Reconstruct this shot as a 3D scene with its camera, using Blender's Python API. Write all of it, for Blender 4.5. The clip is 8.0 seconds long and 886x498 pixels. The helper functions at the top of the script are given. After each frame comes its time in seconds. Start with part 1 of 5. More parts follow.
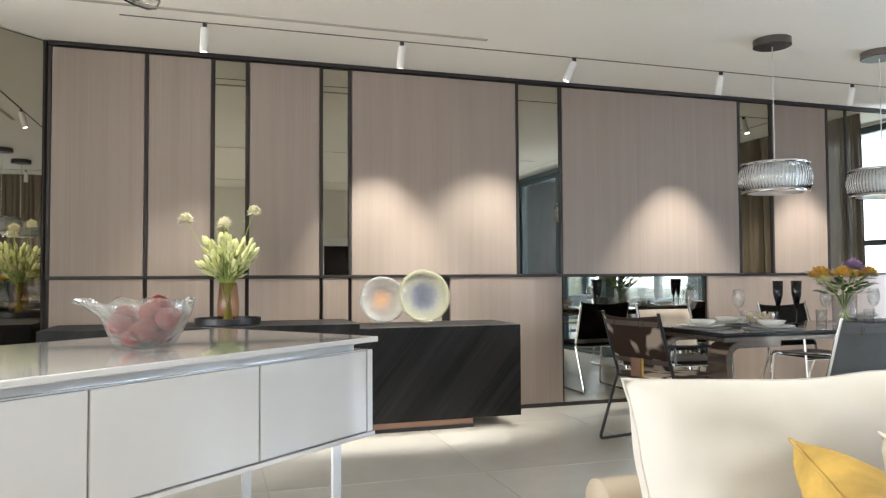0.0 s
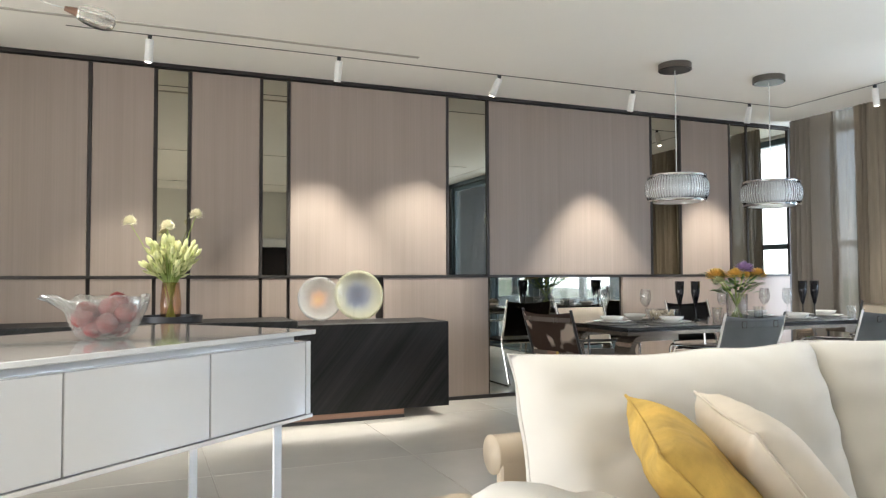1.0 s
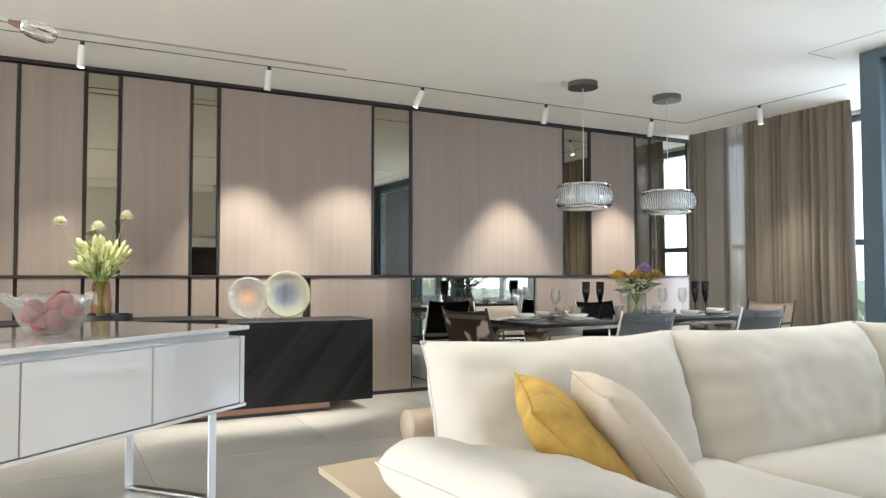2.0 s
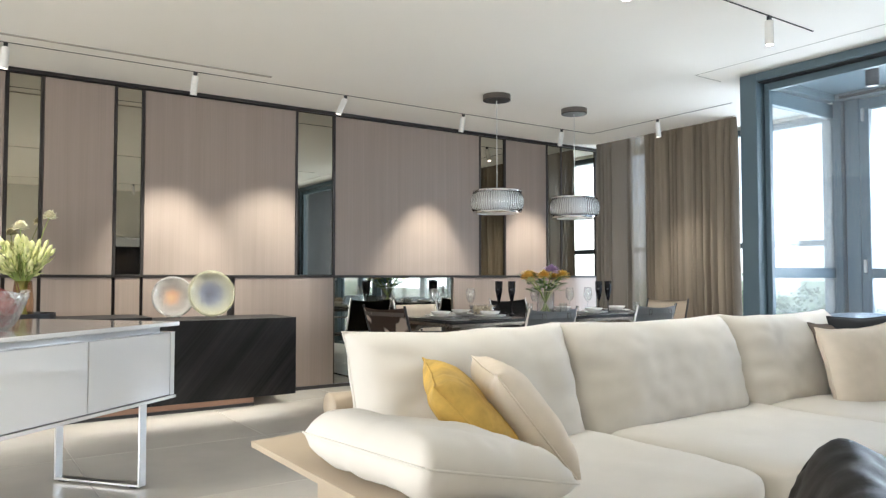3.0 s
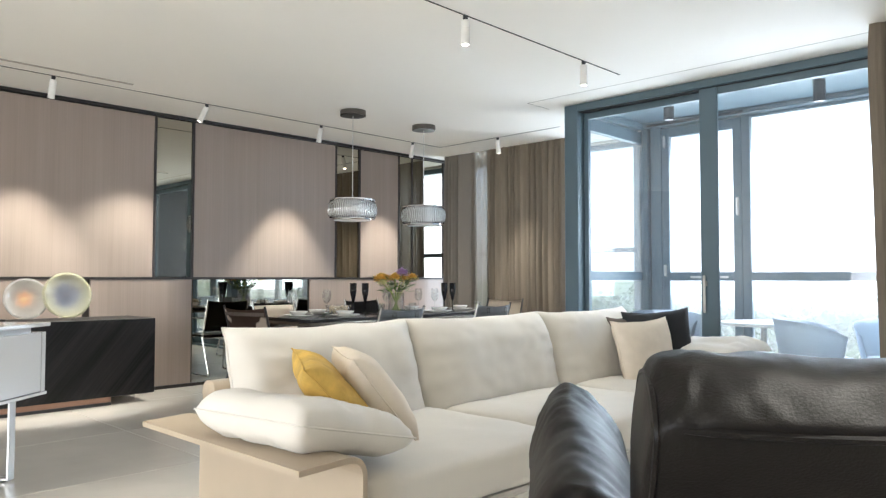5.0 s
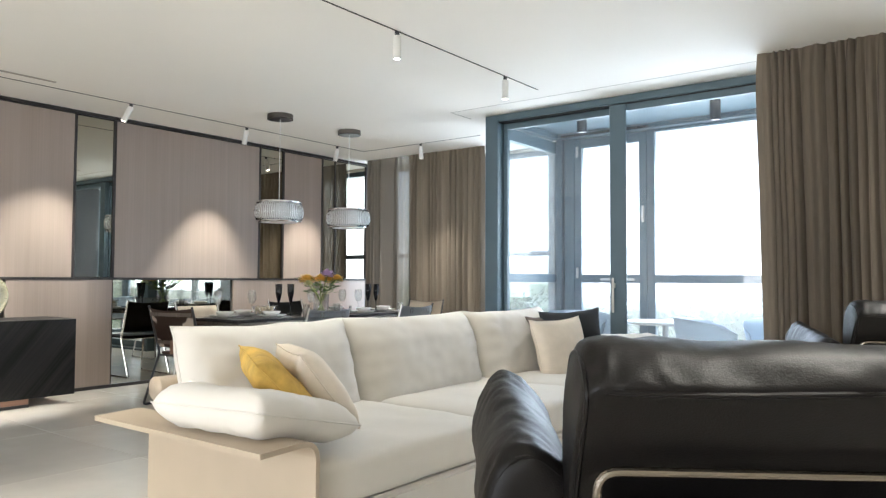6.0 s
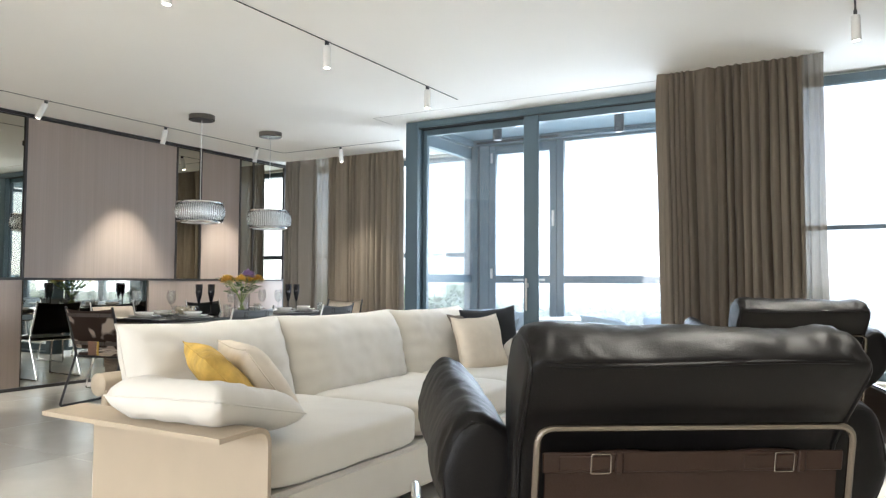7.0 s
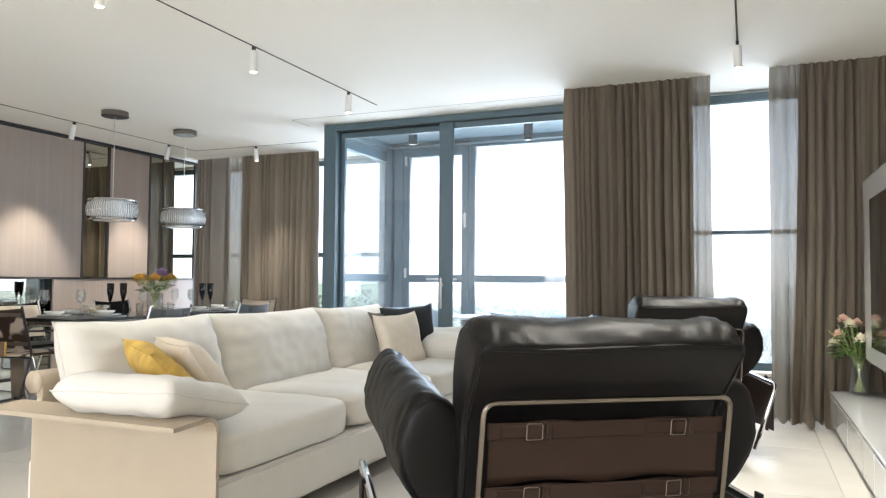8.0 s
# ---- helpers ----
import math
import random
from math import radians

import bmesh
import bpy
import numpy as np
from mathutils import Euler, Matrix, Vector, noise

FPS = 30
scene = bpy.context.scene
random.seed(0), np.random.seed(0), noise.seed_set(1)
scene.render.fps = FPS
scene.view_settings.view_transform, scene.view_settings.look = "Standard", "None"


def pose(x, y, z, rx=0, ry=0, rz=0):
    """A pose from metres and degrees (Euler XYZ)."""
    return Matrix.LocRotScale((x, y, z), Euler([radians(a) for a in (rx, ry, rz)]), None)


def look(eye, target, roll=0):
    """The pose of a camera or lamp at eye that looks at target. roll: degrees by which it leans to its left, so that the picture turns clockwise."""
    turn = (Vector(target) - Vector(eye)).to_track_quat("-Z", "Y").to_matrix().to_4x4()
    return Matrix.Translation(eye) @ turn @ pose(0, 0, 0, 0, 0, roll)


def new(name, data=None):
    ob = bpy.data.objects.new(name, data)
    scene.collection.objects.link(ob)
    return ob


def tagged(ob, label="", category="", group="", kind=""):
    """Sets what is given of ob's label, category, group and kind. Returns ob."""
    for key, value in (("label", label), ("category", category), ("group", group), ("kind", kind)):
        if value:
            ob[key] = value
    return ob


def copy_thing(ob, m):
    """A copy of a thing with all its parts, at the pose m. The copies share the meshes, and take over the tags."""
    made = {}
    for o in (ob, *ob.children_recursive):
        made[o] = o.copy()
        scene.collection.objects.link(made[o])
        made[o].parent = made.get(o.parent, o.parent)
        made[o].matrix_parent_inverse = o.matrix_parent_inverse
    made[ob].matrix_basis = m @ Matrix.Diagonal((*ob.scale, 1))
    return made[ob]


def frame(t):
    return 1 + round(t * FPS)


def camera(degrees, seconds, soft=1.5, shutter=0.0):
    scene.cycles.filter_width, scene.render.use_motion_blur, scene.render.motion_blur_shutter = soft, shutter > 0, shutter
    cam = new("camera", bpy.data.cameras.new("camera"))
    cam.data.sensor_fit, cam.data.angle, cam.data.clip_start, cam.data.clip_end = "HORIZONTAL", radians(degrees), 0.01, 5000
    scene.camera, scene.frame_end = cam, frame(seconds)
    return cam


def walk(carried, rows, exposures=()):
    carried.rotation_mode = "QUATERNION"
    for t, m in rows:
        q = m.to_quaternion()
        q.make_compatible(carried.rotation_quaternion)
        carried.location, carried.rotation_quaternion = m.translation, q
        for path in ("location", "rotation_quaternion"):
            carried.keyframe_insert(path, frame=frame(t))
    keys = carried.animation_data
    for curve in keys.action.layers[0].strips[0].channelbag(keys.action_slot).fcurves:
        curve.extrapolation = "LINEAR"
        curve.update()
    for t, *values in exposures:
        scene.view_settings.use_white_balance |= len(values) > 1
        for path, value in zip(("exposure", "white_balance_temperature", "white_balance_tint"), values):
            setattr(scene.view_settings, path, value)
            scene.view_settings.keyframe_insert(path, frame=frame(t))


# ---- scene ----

# ---------------------------------------------------------------- camera
cam = camera(62.7, 8.0, soft=1.3)
PATH = [
    (0, (0.021, -0.09, 1.112), (0.623, 1.816, 1.185), -0.3),
    (0.5, (-0.011, -0.281, 1.1), (0.662, 1.6, 1.177), -0.3),
    (1, (-0.073, -0.475, 1.105), (0.691, 1.372, 1.181), -0.2),
    (1.5, (-0.138, -0.646, 1.106), (0.717, 1.161, 1.182), -0.1),
    (3, (-0.36, -1.127, 1.098), (0.768, 0.523, 1.176), 0.0),
    (3.5, (-0.438, -1.254, 1.101), (0.77, 0.338, 1.18), 0.1),
    (4, (-0.527, -1.388, 1.1), (0.76, 0.141, 1.181), 0.1),
    (4.5, (-0.617, -1.49, 1.108), (0.741, -0.024, 1.188), 0.0),
    (6, (-0.999, -1.672, 1.116), (0.589, -0.458, 1.2), 0.3),
    (6.5, (-1.129, -1.708, 1.109), (0.526, -0.589, 1.195), 0.2),
    (7, (-1.288, -1.736, 1.108), (0.437, -0.729, 1.196), 0.3),
    (7.5, (-1.426, -1.748, 1.111), (0.36, -0.852, 1.197), 0.3),
    (8, (-1.588, -1.749, 1.109), (0.255, -0.977, 1.196), 0.4),
]
walk(cam, [(t, look(eye, target, roll)) for t, eye, target, roll in PATH], exposures=[(0, 1.73, 5760, 11), (8, 1.73, 5760, 11)])

# ---------------------------------------------------------------- world and large lights
SUN_EL, SUN_AZ = 50, 115
world = bpy.data.worlds.new("sky")
scene.world = world
world.use_nodes = True
wn = world.node_tree.nodes
sky = wn.new("ShaderNodeTexSky")
sky.sky_type, sky.sun_disc = "NISHITA", False
sky.sun_elevation, sky.sun_rotation = radians(SUN_EL), radians(SUN_AZ)
sky.air_density, sky.dust_density, sky.ozone_density = 1.0, 1.0, 1.0
grey = wn.new("ShaderNodeHueSaturation")
grey.inputs["Saturation"].default_value = 0.35
world.node_tree.links.new(sky.outputs[0], grey.inputs["Color"])
world.node_tree.links.new(grey.outputs[0], wn["Background"].inputs[0])
wn["Background"].inputs[1].default_value = 0.13


def lamp(name, kind, m, energy, colour=(1, 1, 1), size=0.1, size_y=0.0, angle=0.0, cone=0.0, blend=0.5):
    data = bpy.data.lights.new(name, kind)
    data.energy, data.color = energy, colour
    if kind == "AREA":
        data.shape, data.size, data.size_y = "RECTANGLE", size, size_y
    if kind == "SUN":
        data.angle = angle
    if kind == "SPOT":
        data.spot_size, data.spot_blend, data.shadow_soft_size = cone, blend, size
    ob = new(name, data)
    ob.matrix_world = m
    return ob


az, el = radians(SUN_AZ), radians(SUN_EL)
sun_dir = Vector((math.sin(az) * math.cos(el), math.cos(az) * math.cos(el), math.sin(el)))
lamp("sun", "SUN", look(sun_dir * 50, (0, 0, 0)), 1.4, (1, 0.97, 0.92), angle=radians(14))
DAY = (0.92, 0.96, 1.0)
# daylight through the openings on the east side
lamp("window_light_loggia", "AREA", look((6.76, 0.64, 1.65), (0, 0.64, 1.4)), 44, DAY, size=3.0, size_y=1.5)
lamp("window_light_living", "AREA", look((5.34, -1.82, 1.60), (0, -1.82, 1.3)), 10, DAY, size=1.45, size_y=1.6)
lamp("window_light_dining", "AREA", look((7.12, 4.05, 1.55), (0, 4.05, 1.55)), 34, DAY, size=2.7, size_y=2.2)
# added fill from the unseen west side, aimed up to brighten the ceiling
lamp("fill_light_west", "AREA", look((-6.85, 0.4, 1.6), (-2.0, 0.2, 3.6)), 132, (1.0, 0.96, 0.90), size=5.4, size_y=2.0)


# ---------------------------------------------------------------- materials
def material(name, colour, rough=0.5, metal=0.0, vary=0.0, scale=(4, 4, 4), bump=0.0, bump_scale=60, detail=4, second=None, turn=None, piece=0.0, **extra):
    """A principled material with variation at two scales and a fine relief, in metres of the object's own space."""
    m = bpy.data.materials.new(name)
    m.use_nodes = True
    t = m.node_tree
    b = t.nodes["Principled BSDF"]
    b.inputs["Base Color"].default_value = (*colour, 1)
    b.inputs["Roughness"].default_value = rough
    b.inputs["Metallic"].default_value = metal
    for key, value in extra.items():
        b.inputs[key.replace("_", " ")].default_value = value
    coord = t.nodes.new("ShaderNodeTexCoord")
    if vary or second:
        mapping = t.nodes.new("ShaderNodeMapping")
        mapping.inputs["Scale"].default_value = scale
        if turn:
            mapping.vector_type = "TEXTURE"
            mapping.inputs["Rotation"].default_value = [radians(a) for a in turn]
            mapping.inputs["Scale"].default_value = [1 / a for a in scale]
        t.links.new(coord.outputs["Object"], mapping.inputs["Vector"])
        if piece:
            info = t.nodes.new("ShaderNodeObjectInfo")
            t.links.new(info.outputs["Random"], mapping.inputs["Location"])
        fine = t.nodes.new("ShaderNodeTexNoise")
        fine.inputs["Scale"].default_value, fine.inputs["Detail"].default_value = 1.0, detail
        t.links.new(mapping.outputs[0], fine.inputs["Vector"])
        broad = t.nodes.new("ShaderNodeTexNoise")
        broad.inputs["Scale"].default_value, broad.inputs["Detail"].default_value = 0.18, 2
        t.links.new(mapping.outputs[0], broad.inputs["Vector"])
        both = t.nodes.new("ShaderNodeMath")
        both.operation = "ADD"
        t.links.new(fine.outputs[0], both.inputs[0])
        t.links.new(broad.outputs[0], both.inputs[1])
        ramp = t.nodes.new("ShaderNodeValToRGB")
        a = tuple(c * (1 - vary) for c in colour)
        z = second or tuple(min(1, c * (1 + vary)) for c in colour)
        ramp.color_ramp.elements[0].color, ramp.color_ramp.elements[1].color = (*a, 1), (*z, 1)
        half = t.nodes.new("ShaderNodeMath")
        half.operation, half.inputs[1].default_value = "MULTIPLY", 0.5
        t.links.new(both.outputs[0], half.inputs[0])
        ramp.color_ramp.elements[0].position, ramp.color_ramp.elements[1].position = 0.32, 0.68
        t.links.new(half.outputs[0], ramp.inputs[0])
        t.links.new(ramp.outputs[0], b.inputs["Base Color"])
    if bump:
        n = t.nodes.new("ShaderNodeTexNoise")
        n.inputs["Scale"].default_value, n.inputs["Detail"].default_value = bump_scale, 5
        t.links.new(coord.outputs["Object"], n.inputs["Vector"])
        bm_ = t.nodes.new("ShaderNodeBump")
        bm_.inputs["Strength"].default_value, bm_.inputs["Distance"].default_value = bump, 0.01
        t.links.new(n.outputs[0], bm_.inputs["Height"])
        t.links.new(bm_.outputs[0], b.inputs["Normal"])
    return m


def glow(name, colour, strength):
    m = bpy.data.materials.new(name)
    m.use_nodes = True
    b = m.node_tree.nodes["Principled BSDF"]
    b.inputs["Base Color"].default_value = (*colour, 1)
    b.inputs["Emission Color"].default_value = (*colour, 1)
    b.inputs["Emission Strength"].default_value = strength
    return m


def cloth(name, colour, through_colour, share, weave=900, vary=0.12, clear=0.0, stripes=(60, 60, 2.5)):
    """Woven curtain cloth that lets light through; clear: the open part of a loose weave."""
    m = bpy.data.materials.new(name)
    m.use_nodes = True
    t = m.node_tree
    out = t.nodes["Material Output"]
    b = t.nodes["Principled BSDF"]
    b.inputs["Roughness"].default_value = 0.9
    coord = t.nodes.new("ShaderNodeTexCoord")
    mapping = t.nodes.new("ShaderNodeMapping")
    mapping.inputs["Scale"].default_value = stripes
    t.links.new(coord.outputs["Object"], mapping.inputs["Vector"])
    n = t.nodes.new("ShaderNodeTexNoise")
    n.inputs["Scale"].default_value, n.inputs["Detail"].default_value = 1.5, 6
    t.links.new(mapping.outputs[0], n.inputs["Vector"])
    ramp = t.nodes.new("ShaderNodeValToRGB")
    ramp.color_ramp.elements[0].color = (*[c * (1 - vary) for c in colour], 1)
    ramp.color_ramp.elements[1].color = (*[c * (1 + vary) for c in colour], 1)
    t.links.new(n.outputs[0], ramp.inputs[0])
    t.links.new(ramp.outputs[0], b.inputs["Base Color"])
    tr = t.nodes.new("ShaderNodeBsdfTranslucent")
    tr.inputs[0].default_value = (*through_colour, 1)
    mix = t.nodes.new("ShaderNodeMixShader")
    mix.inputs[0].default_value = share
    t.links.new(b.outputs[0], mix.inputs[1])
    t.links.new(tr.outputs[0], mix.inputs[2])
    last = mix
    if clear:
        tp = t.nodes.new("ShaderNodeBsdfTransparent")
        mix2 = t.nodes.new("ShaderNodeMixShader")
        weave_n = t.nodes.new("ShaderNodeTexNoise")
        weave_n.inputs["Scale"].default_value, weave_n.inputs["Detail"].default_value = 5.0, 3
        m2 = t.nodes.new("ShaderNodeMapping")
        m2.inputs["Scale"].default_value = (30, 30, 3)
        t.links.new(coord.outputs["Object"], m2.inputs["Vector"])
        t.links.new(m2.outputs[0], weave_n.inputs["Vector"])
        r2 = t.nodes.new("ShaderNodeMapRange")
        r2.inputs["From Min"].default_value, r2.inputs["From Max"].default_value = 0.3, 0.7
        r2.inputs["To Min"].default_value, r2.inputs["To Max"].default_value = clear * 0.55, clear * 1.45
        t.links.new(weave_n.outputs[0], r2.inputs[0])
        t.links.new(r2.outputs[0], mix2.inputs[0])
        t.links.new(mix.outputs[0], mix2.inputs[1])
        t.links.new(tp.outputs[0], mix2.inputs[2])
        last = mix2
    t.links.new(last.outputs[0], out.inputs["Surface"])
    return m


def pane_glass(name, tint=(0.96, 0.98, 0.98), veil=0.0, shine_least=0.035):
    """A window pane: clear, with a little mirror image."""
    m = bpy.data.materials.new(name)
    m.use_nodes = True
    t = m.node_tree
    out = t.nodes["Material Output"]
    t.nodes.remove(t.nodes["Principled BSDF"])
    clear = t.nodes.new("ShaderNodeBsdfTransparent")
    clear.inputs[0].default_value = (*tint, 1)
    shine = t.nodes.new("ShaderNodeBsdfGlossy")
    shine.inputs["Roughness"].default_value = 0.01
    facing = t.nodes.new("ShaderNodeLayerWeight")
    power = t.nodes.new("ShaderNodeMath")
    power.operation, power.inputs[1].default_value = "POWER", 4.0
    t.links.new(facing.outputs["Facing"], power.inputs[0])
    fres = t.nodes.new("ShaderNodeMath")
    fres.operation, fres.inputs[1].default_value, fres.inputs[2].default_value = "MULTIPLY_ADD", 0.7, shine_least
    t.links.new(power.outputs[0], fres.inputs[0])
    mix = t.nodes.new("ShaderNodeMixShader")
    t.links.new(fres.outputs[0], mix.inputs[0])
    t.links.new(clear.outputs[0], mix.inputs[1])
    t.links.new(shine.outputs[0], mix.inputs[2])
    last = mix
    # milky white share: outdoor haze and glare on window panes, cloudiness in ice glass
    if veil:
        film = t.nodes.new("ShaderNodeBsdfTranslucent")
        film.inputs[0].default_value = (0.9, 0.9, 0.9, 1)
        last = t.nodes.new("ShaderNodeMixShader")
        last.inputs[0].default_value = veil
        t.links.new(mix.outputs[0], last.inputs[1])
        t.links.new(film.outputs[0], last.inputs[2])
    t.links.new(last.outputs[0], out.inputs["Surface"])
    return m


M = {
    "plaster": material("white_ceiling_paint", (0.87, 0.84, 0.775), 0.85, vary=0.015, scale=(1.5, 1.5, 1.5), bump=0.03, bump_scale=120),
    "wall": material("wall_paint", (0.62, 0.59, 0.52), 0.8, vary=0.03, bump=0.04, bump_scale=150),
    "oak": material("greyed_oak_veneer", (0.286, 0.230, 0.195), 0.42, vary=0.085, scale=(95, 95, 1.1), bump=0.06, bump_scale=200, detail=6, piece=1),
    "trim": material("dark_bronze_trim", (0.035, 0.03, 0.028), 0.4, metal=0.3, vary=0.1),
    "mirror": material("bronze_mirror", (0.44, 0.42, 0.355), 0.015, metal=1.0),
    "tile": material("pale_polished_stone_tile", (0.60, 0.57, 0.51), 0.2, vary=0.09, scale=(3, 3, 3), bump=0.015, bump_scale=40, piece=1),
    "grout": material("grey_grout", (0.33, 0.31, 0.28), 0.8, vary=0.1),
    "blue": material("blue_grey_window_lacquer", (0.085, 0.128, 0.155), 0.4, vary=0.05),
    "glass": pane_glass("window_glass", veil=0.012),
    # outer panes carry the outdoor haze as a white veil
    "hazeglass": pane_glass("haze_veiled_window_glass", veil=0.15),
    "pier": material("dark_grey_wall_cladding", (0.13, 0.135, 0.135), 0.6, vary=0.06),
    "charcoal": material("charcoal_render", (0.035, 0.036, 0.038), 0.8, vary=0.15, bump=0.1, bump_scale=120),
    "gasket": material("black_rubber", (0.02, 0.02, 0.02), 0.6),
    "steel": material("polished_chrome", (0.75, 0.75, 0.76), 0.08, metal=1.0),
    "brushed": material("brushed_steel", (0.6, 0.59, 0.57), 0.28, metal=1.0, vary=0.05),
    "lacquer": material("white_gloss_lacquer", (0.59, 0.585, 0.575), 0.07, vary=0.01, Coat_Weight=0.5),
    "blackoak": material("black_stained_ash", (0.010, 0.0098, 0.010), 0.5, vary=0.3, second=(0.028, 0.027, 0.027), scale=(60, 3, 1.6), turn=(0, 40, 0), detail=6, bump=0.1, bump_scale=120, Specular_IOR_Level=0.22),
    "copper": material("copper_brown_wood", (0.22, 0.125, 0.085), 0.45, vary=0.2, scale=(2, 30, 30)),
    "sofa": material("ivory_sofa_linen", (0.67, 0.635, 0.57), 0.9, vary=0.035, scale=(9, 9, 9), bump=0.12, bump_scale=500, Sheen_Weight=0.25),
    "saddle": material("tan_saddle_leather", (0.43, 0.355, 0.262), 0.5, vary=0.05, scale=(6, 6, 6), bump=0.05, bump_scale=250),
    "beige": material("beige_cushion_linen", (0.69, 0.61, 0.50), 0.9, vary=0.06, scale=(20, 20, 20), bump=0.15, bump_scale=450),
    "yellow": material("mustard_yellow_cushion_cloth", (0.58, 0.38, 0.085), 0.85, vary=0.3, scale=(18, 18, 18), bump=0.25, bump_scale=90),
    "darkcloth": material("charcoal_cushion_cloth", (0.02, 0.022, 0.025), 0.9, vary=0.15, bump=0.15, bump_scale=400),
    "browncloth": material("grey_brown_cushion_cloth", (0.16, 0.13, 0.11), 0.9, vary=0.15, bump=0.15, bump_scale=400),
    "leather": material("black_leather", (0.0055, 0.0047, 0.0044), 0.43, vary=0.25, scale=(10, 10, 10), bump=0.12, bump_scale=300, Specular_IOR_Level=0.17),
    "brownleather": material("dark_brown_saddle_leather", (0.024, 0.0130, 0.0088), 0.44, vary=0.25, scale=(8, 8, 8), bump=0.08, bump_scale=260, Specular_IOR_Level=0.18),
    "lamp": glow("lit_lamp_disc", (1.0, 0.9, 0.72), 9.0),
    "white_metal": material("white_powder_coat", (0.72, 0.70, 0.66), 0.45, vary=0.02),
    "black_metal": material("black_powder_coat", (0.02, 0.02, 0.022), 0.4, vary=0.1),
    "screen": material("black_television_glass", (0.006, 0.006, 0.007), 0.08),
    "curtain": cloth("taupe_linen_curtain", (0.112, 0.088, 0.063), (0.34, 0.26, 0.17), 0.08, vary=0.25),
    "linen": cloth("loose_grey_linen", (0.15, 0.128, 0.10), (0.24, 0.20, 0.155), 0.08, clear=0.02),
    "sheer": cloth("grey_sheer_linen", (0.13, 0.112, 0.088), (0.22, 0.19, 0.15), 0.2, clear=0.085),
}


# ---------------------------------------------------------------- mesh tools
def part(name, bm, mat, parent=None, label="", smooth=False):
    me = bpy.data.meshes.new(name)
    bm.normal_update()
    bm.to_mesh(me)
    bm.free()
    if smooth:
        me.polygons.foreach_set("use_smooth", [True] * len(me.polygons))
    me.materials.append(M[mat] if isinstance(mat, str) else mat)
    ob = new(name, me)
    if parent:
        ob.parent = parent
    if label:
        ob["label"] = label
    return ob


def thing(name, label, category, m=None, group="", kind=""):
    ob = new(name)
    ob.empty_display_size = 0.1
    if m is not None:
        ob.matrix_world = m
    return tagged(ob, label, category, group, kind)


def box(x0, x1, y0, y1, z0, z1, r=0.004, seg=1, bm=None):
    bm = bm or bmesh.new()
    made = bmesh.ops.create_cube(bm, size=1)["verts"]
    for v in made:
        v.co = Vector(((x0 + x1) / 2 + v.co.x * (x1 - x0), (y0 + y1) / 2 + v.co.y * (y1 - y0), (z0 + z1) / 2 + v.co.z * (z1 - z0)))
    if r:
        edges = list({e for v in made for e in v.link_edges})
        bmesh.ops.bevel(bm, geom=edges, offset=r, segments=seg, affect="EDGES", clamp_overlap=True)
    return bm


def lathe(profile, n=40, bm=None):
    """A body of revolution round z from (radius, height) pairs."""
    bm = bm or bmesh.new()
    rings = []
    for r, z in profile:
        rings.append([bm.verts.new((r * math.cos(2 * math.pi * k / n), r * math.sin(2 * math.pi * k / n), z)) for k in range(n)] if r > 1e-5 else [bm.verts.new((0, 0, z))])
    for a, b in zip(rings, rings[1:]):
        for k in range(n):
            q = [a[k % len(a)], a[(k + 1) % len(a)], b[(k + 1) % len(b)], b[k % len(b)]]
            q = [v for i, v in enumerate(q) if v not in q[:i]]
            if len(q) > 2:
                bm.faces.new(q)
    return bm


def tube(points, r, n=8, bm=None, closed=False):
    """A round bar along a line of points."""
    bm = bm or bmesh.new()
    pts = [Vector(p) for p in points]
    rings, up = [], None
    for i, p in enumerate(pts):
        if closed:
            d = pts[(i + 1) % len(pts)] - pts[i - 1]
        else:
            d = pts[min(i + 1, len(pts) - 1)] - pts[max(i - 1, 0)]
        d.normalize()
        if up is None:
            up = d.orthogonal().normalized()
        up = (up - d * up.dot(d)).normalized()
        side = d.cross(up)
        rings.append([bm.verts.new(p + r * (math.cos(2 * math.pi * k / n) * up + math.sin(2 * math.pi * k / n) * side)) for k in range(n)])
    pairs = list(zip(rings, rings[1:] + rings[:1])) if closed else list(zip(rings, rings[1:]))
    for a, b in pairs:
        for k in range(n):
            bm.faces.new((a[k], a[(k + 1) % n], b[(k + 1) % n], b[k]))
    if not closed:
        bm.faces.new(rings[0][::-1])
        bm.faces.new(rings[-1])
    return bm


def bend(points, r, seg=5):
    """A line of points with its corners rounded to radius r."""
    pts = [Vector(p) for p in points]
    out = [pts[0]]
    for a, b, c in zip(pts, pts[1:], pts[2:]):
        u, w = (a - b), (c - b)
        cut = min(r, u.length * 0.49, w.length * 0.49)
        p, q = b + u.normalized() * cut, b + w.normalized() * cut
        for k in range(seg + 1):
            s = k / seg
            out.append(p * (1 - s) ** 2 + b * 2 * s * (1 - s) + q * s * s)
    out.append(pts[-1])
    return out


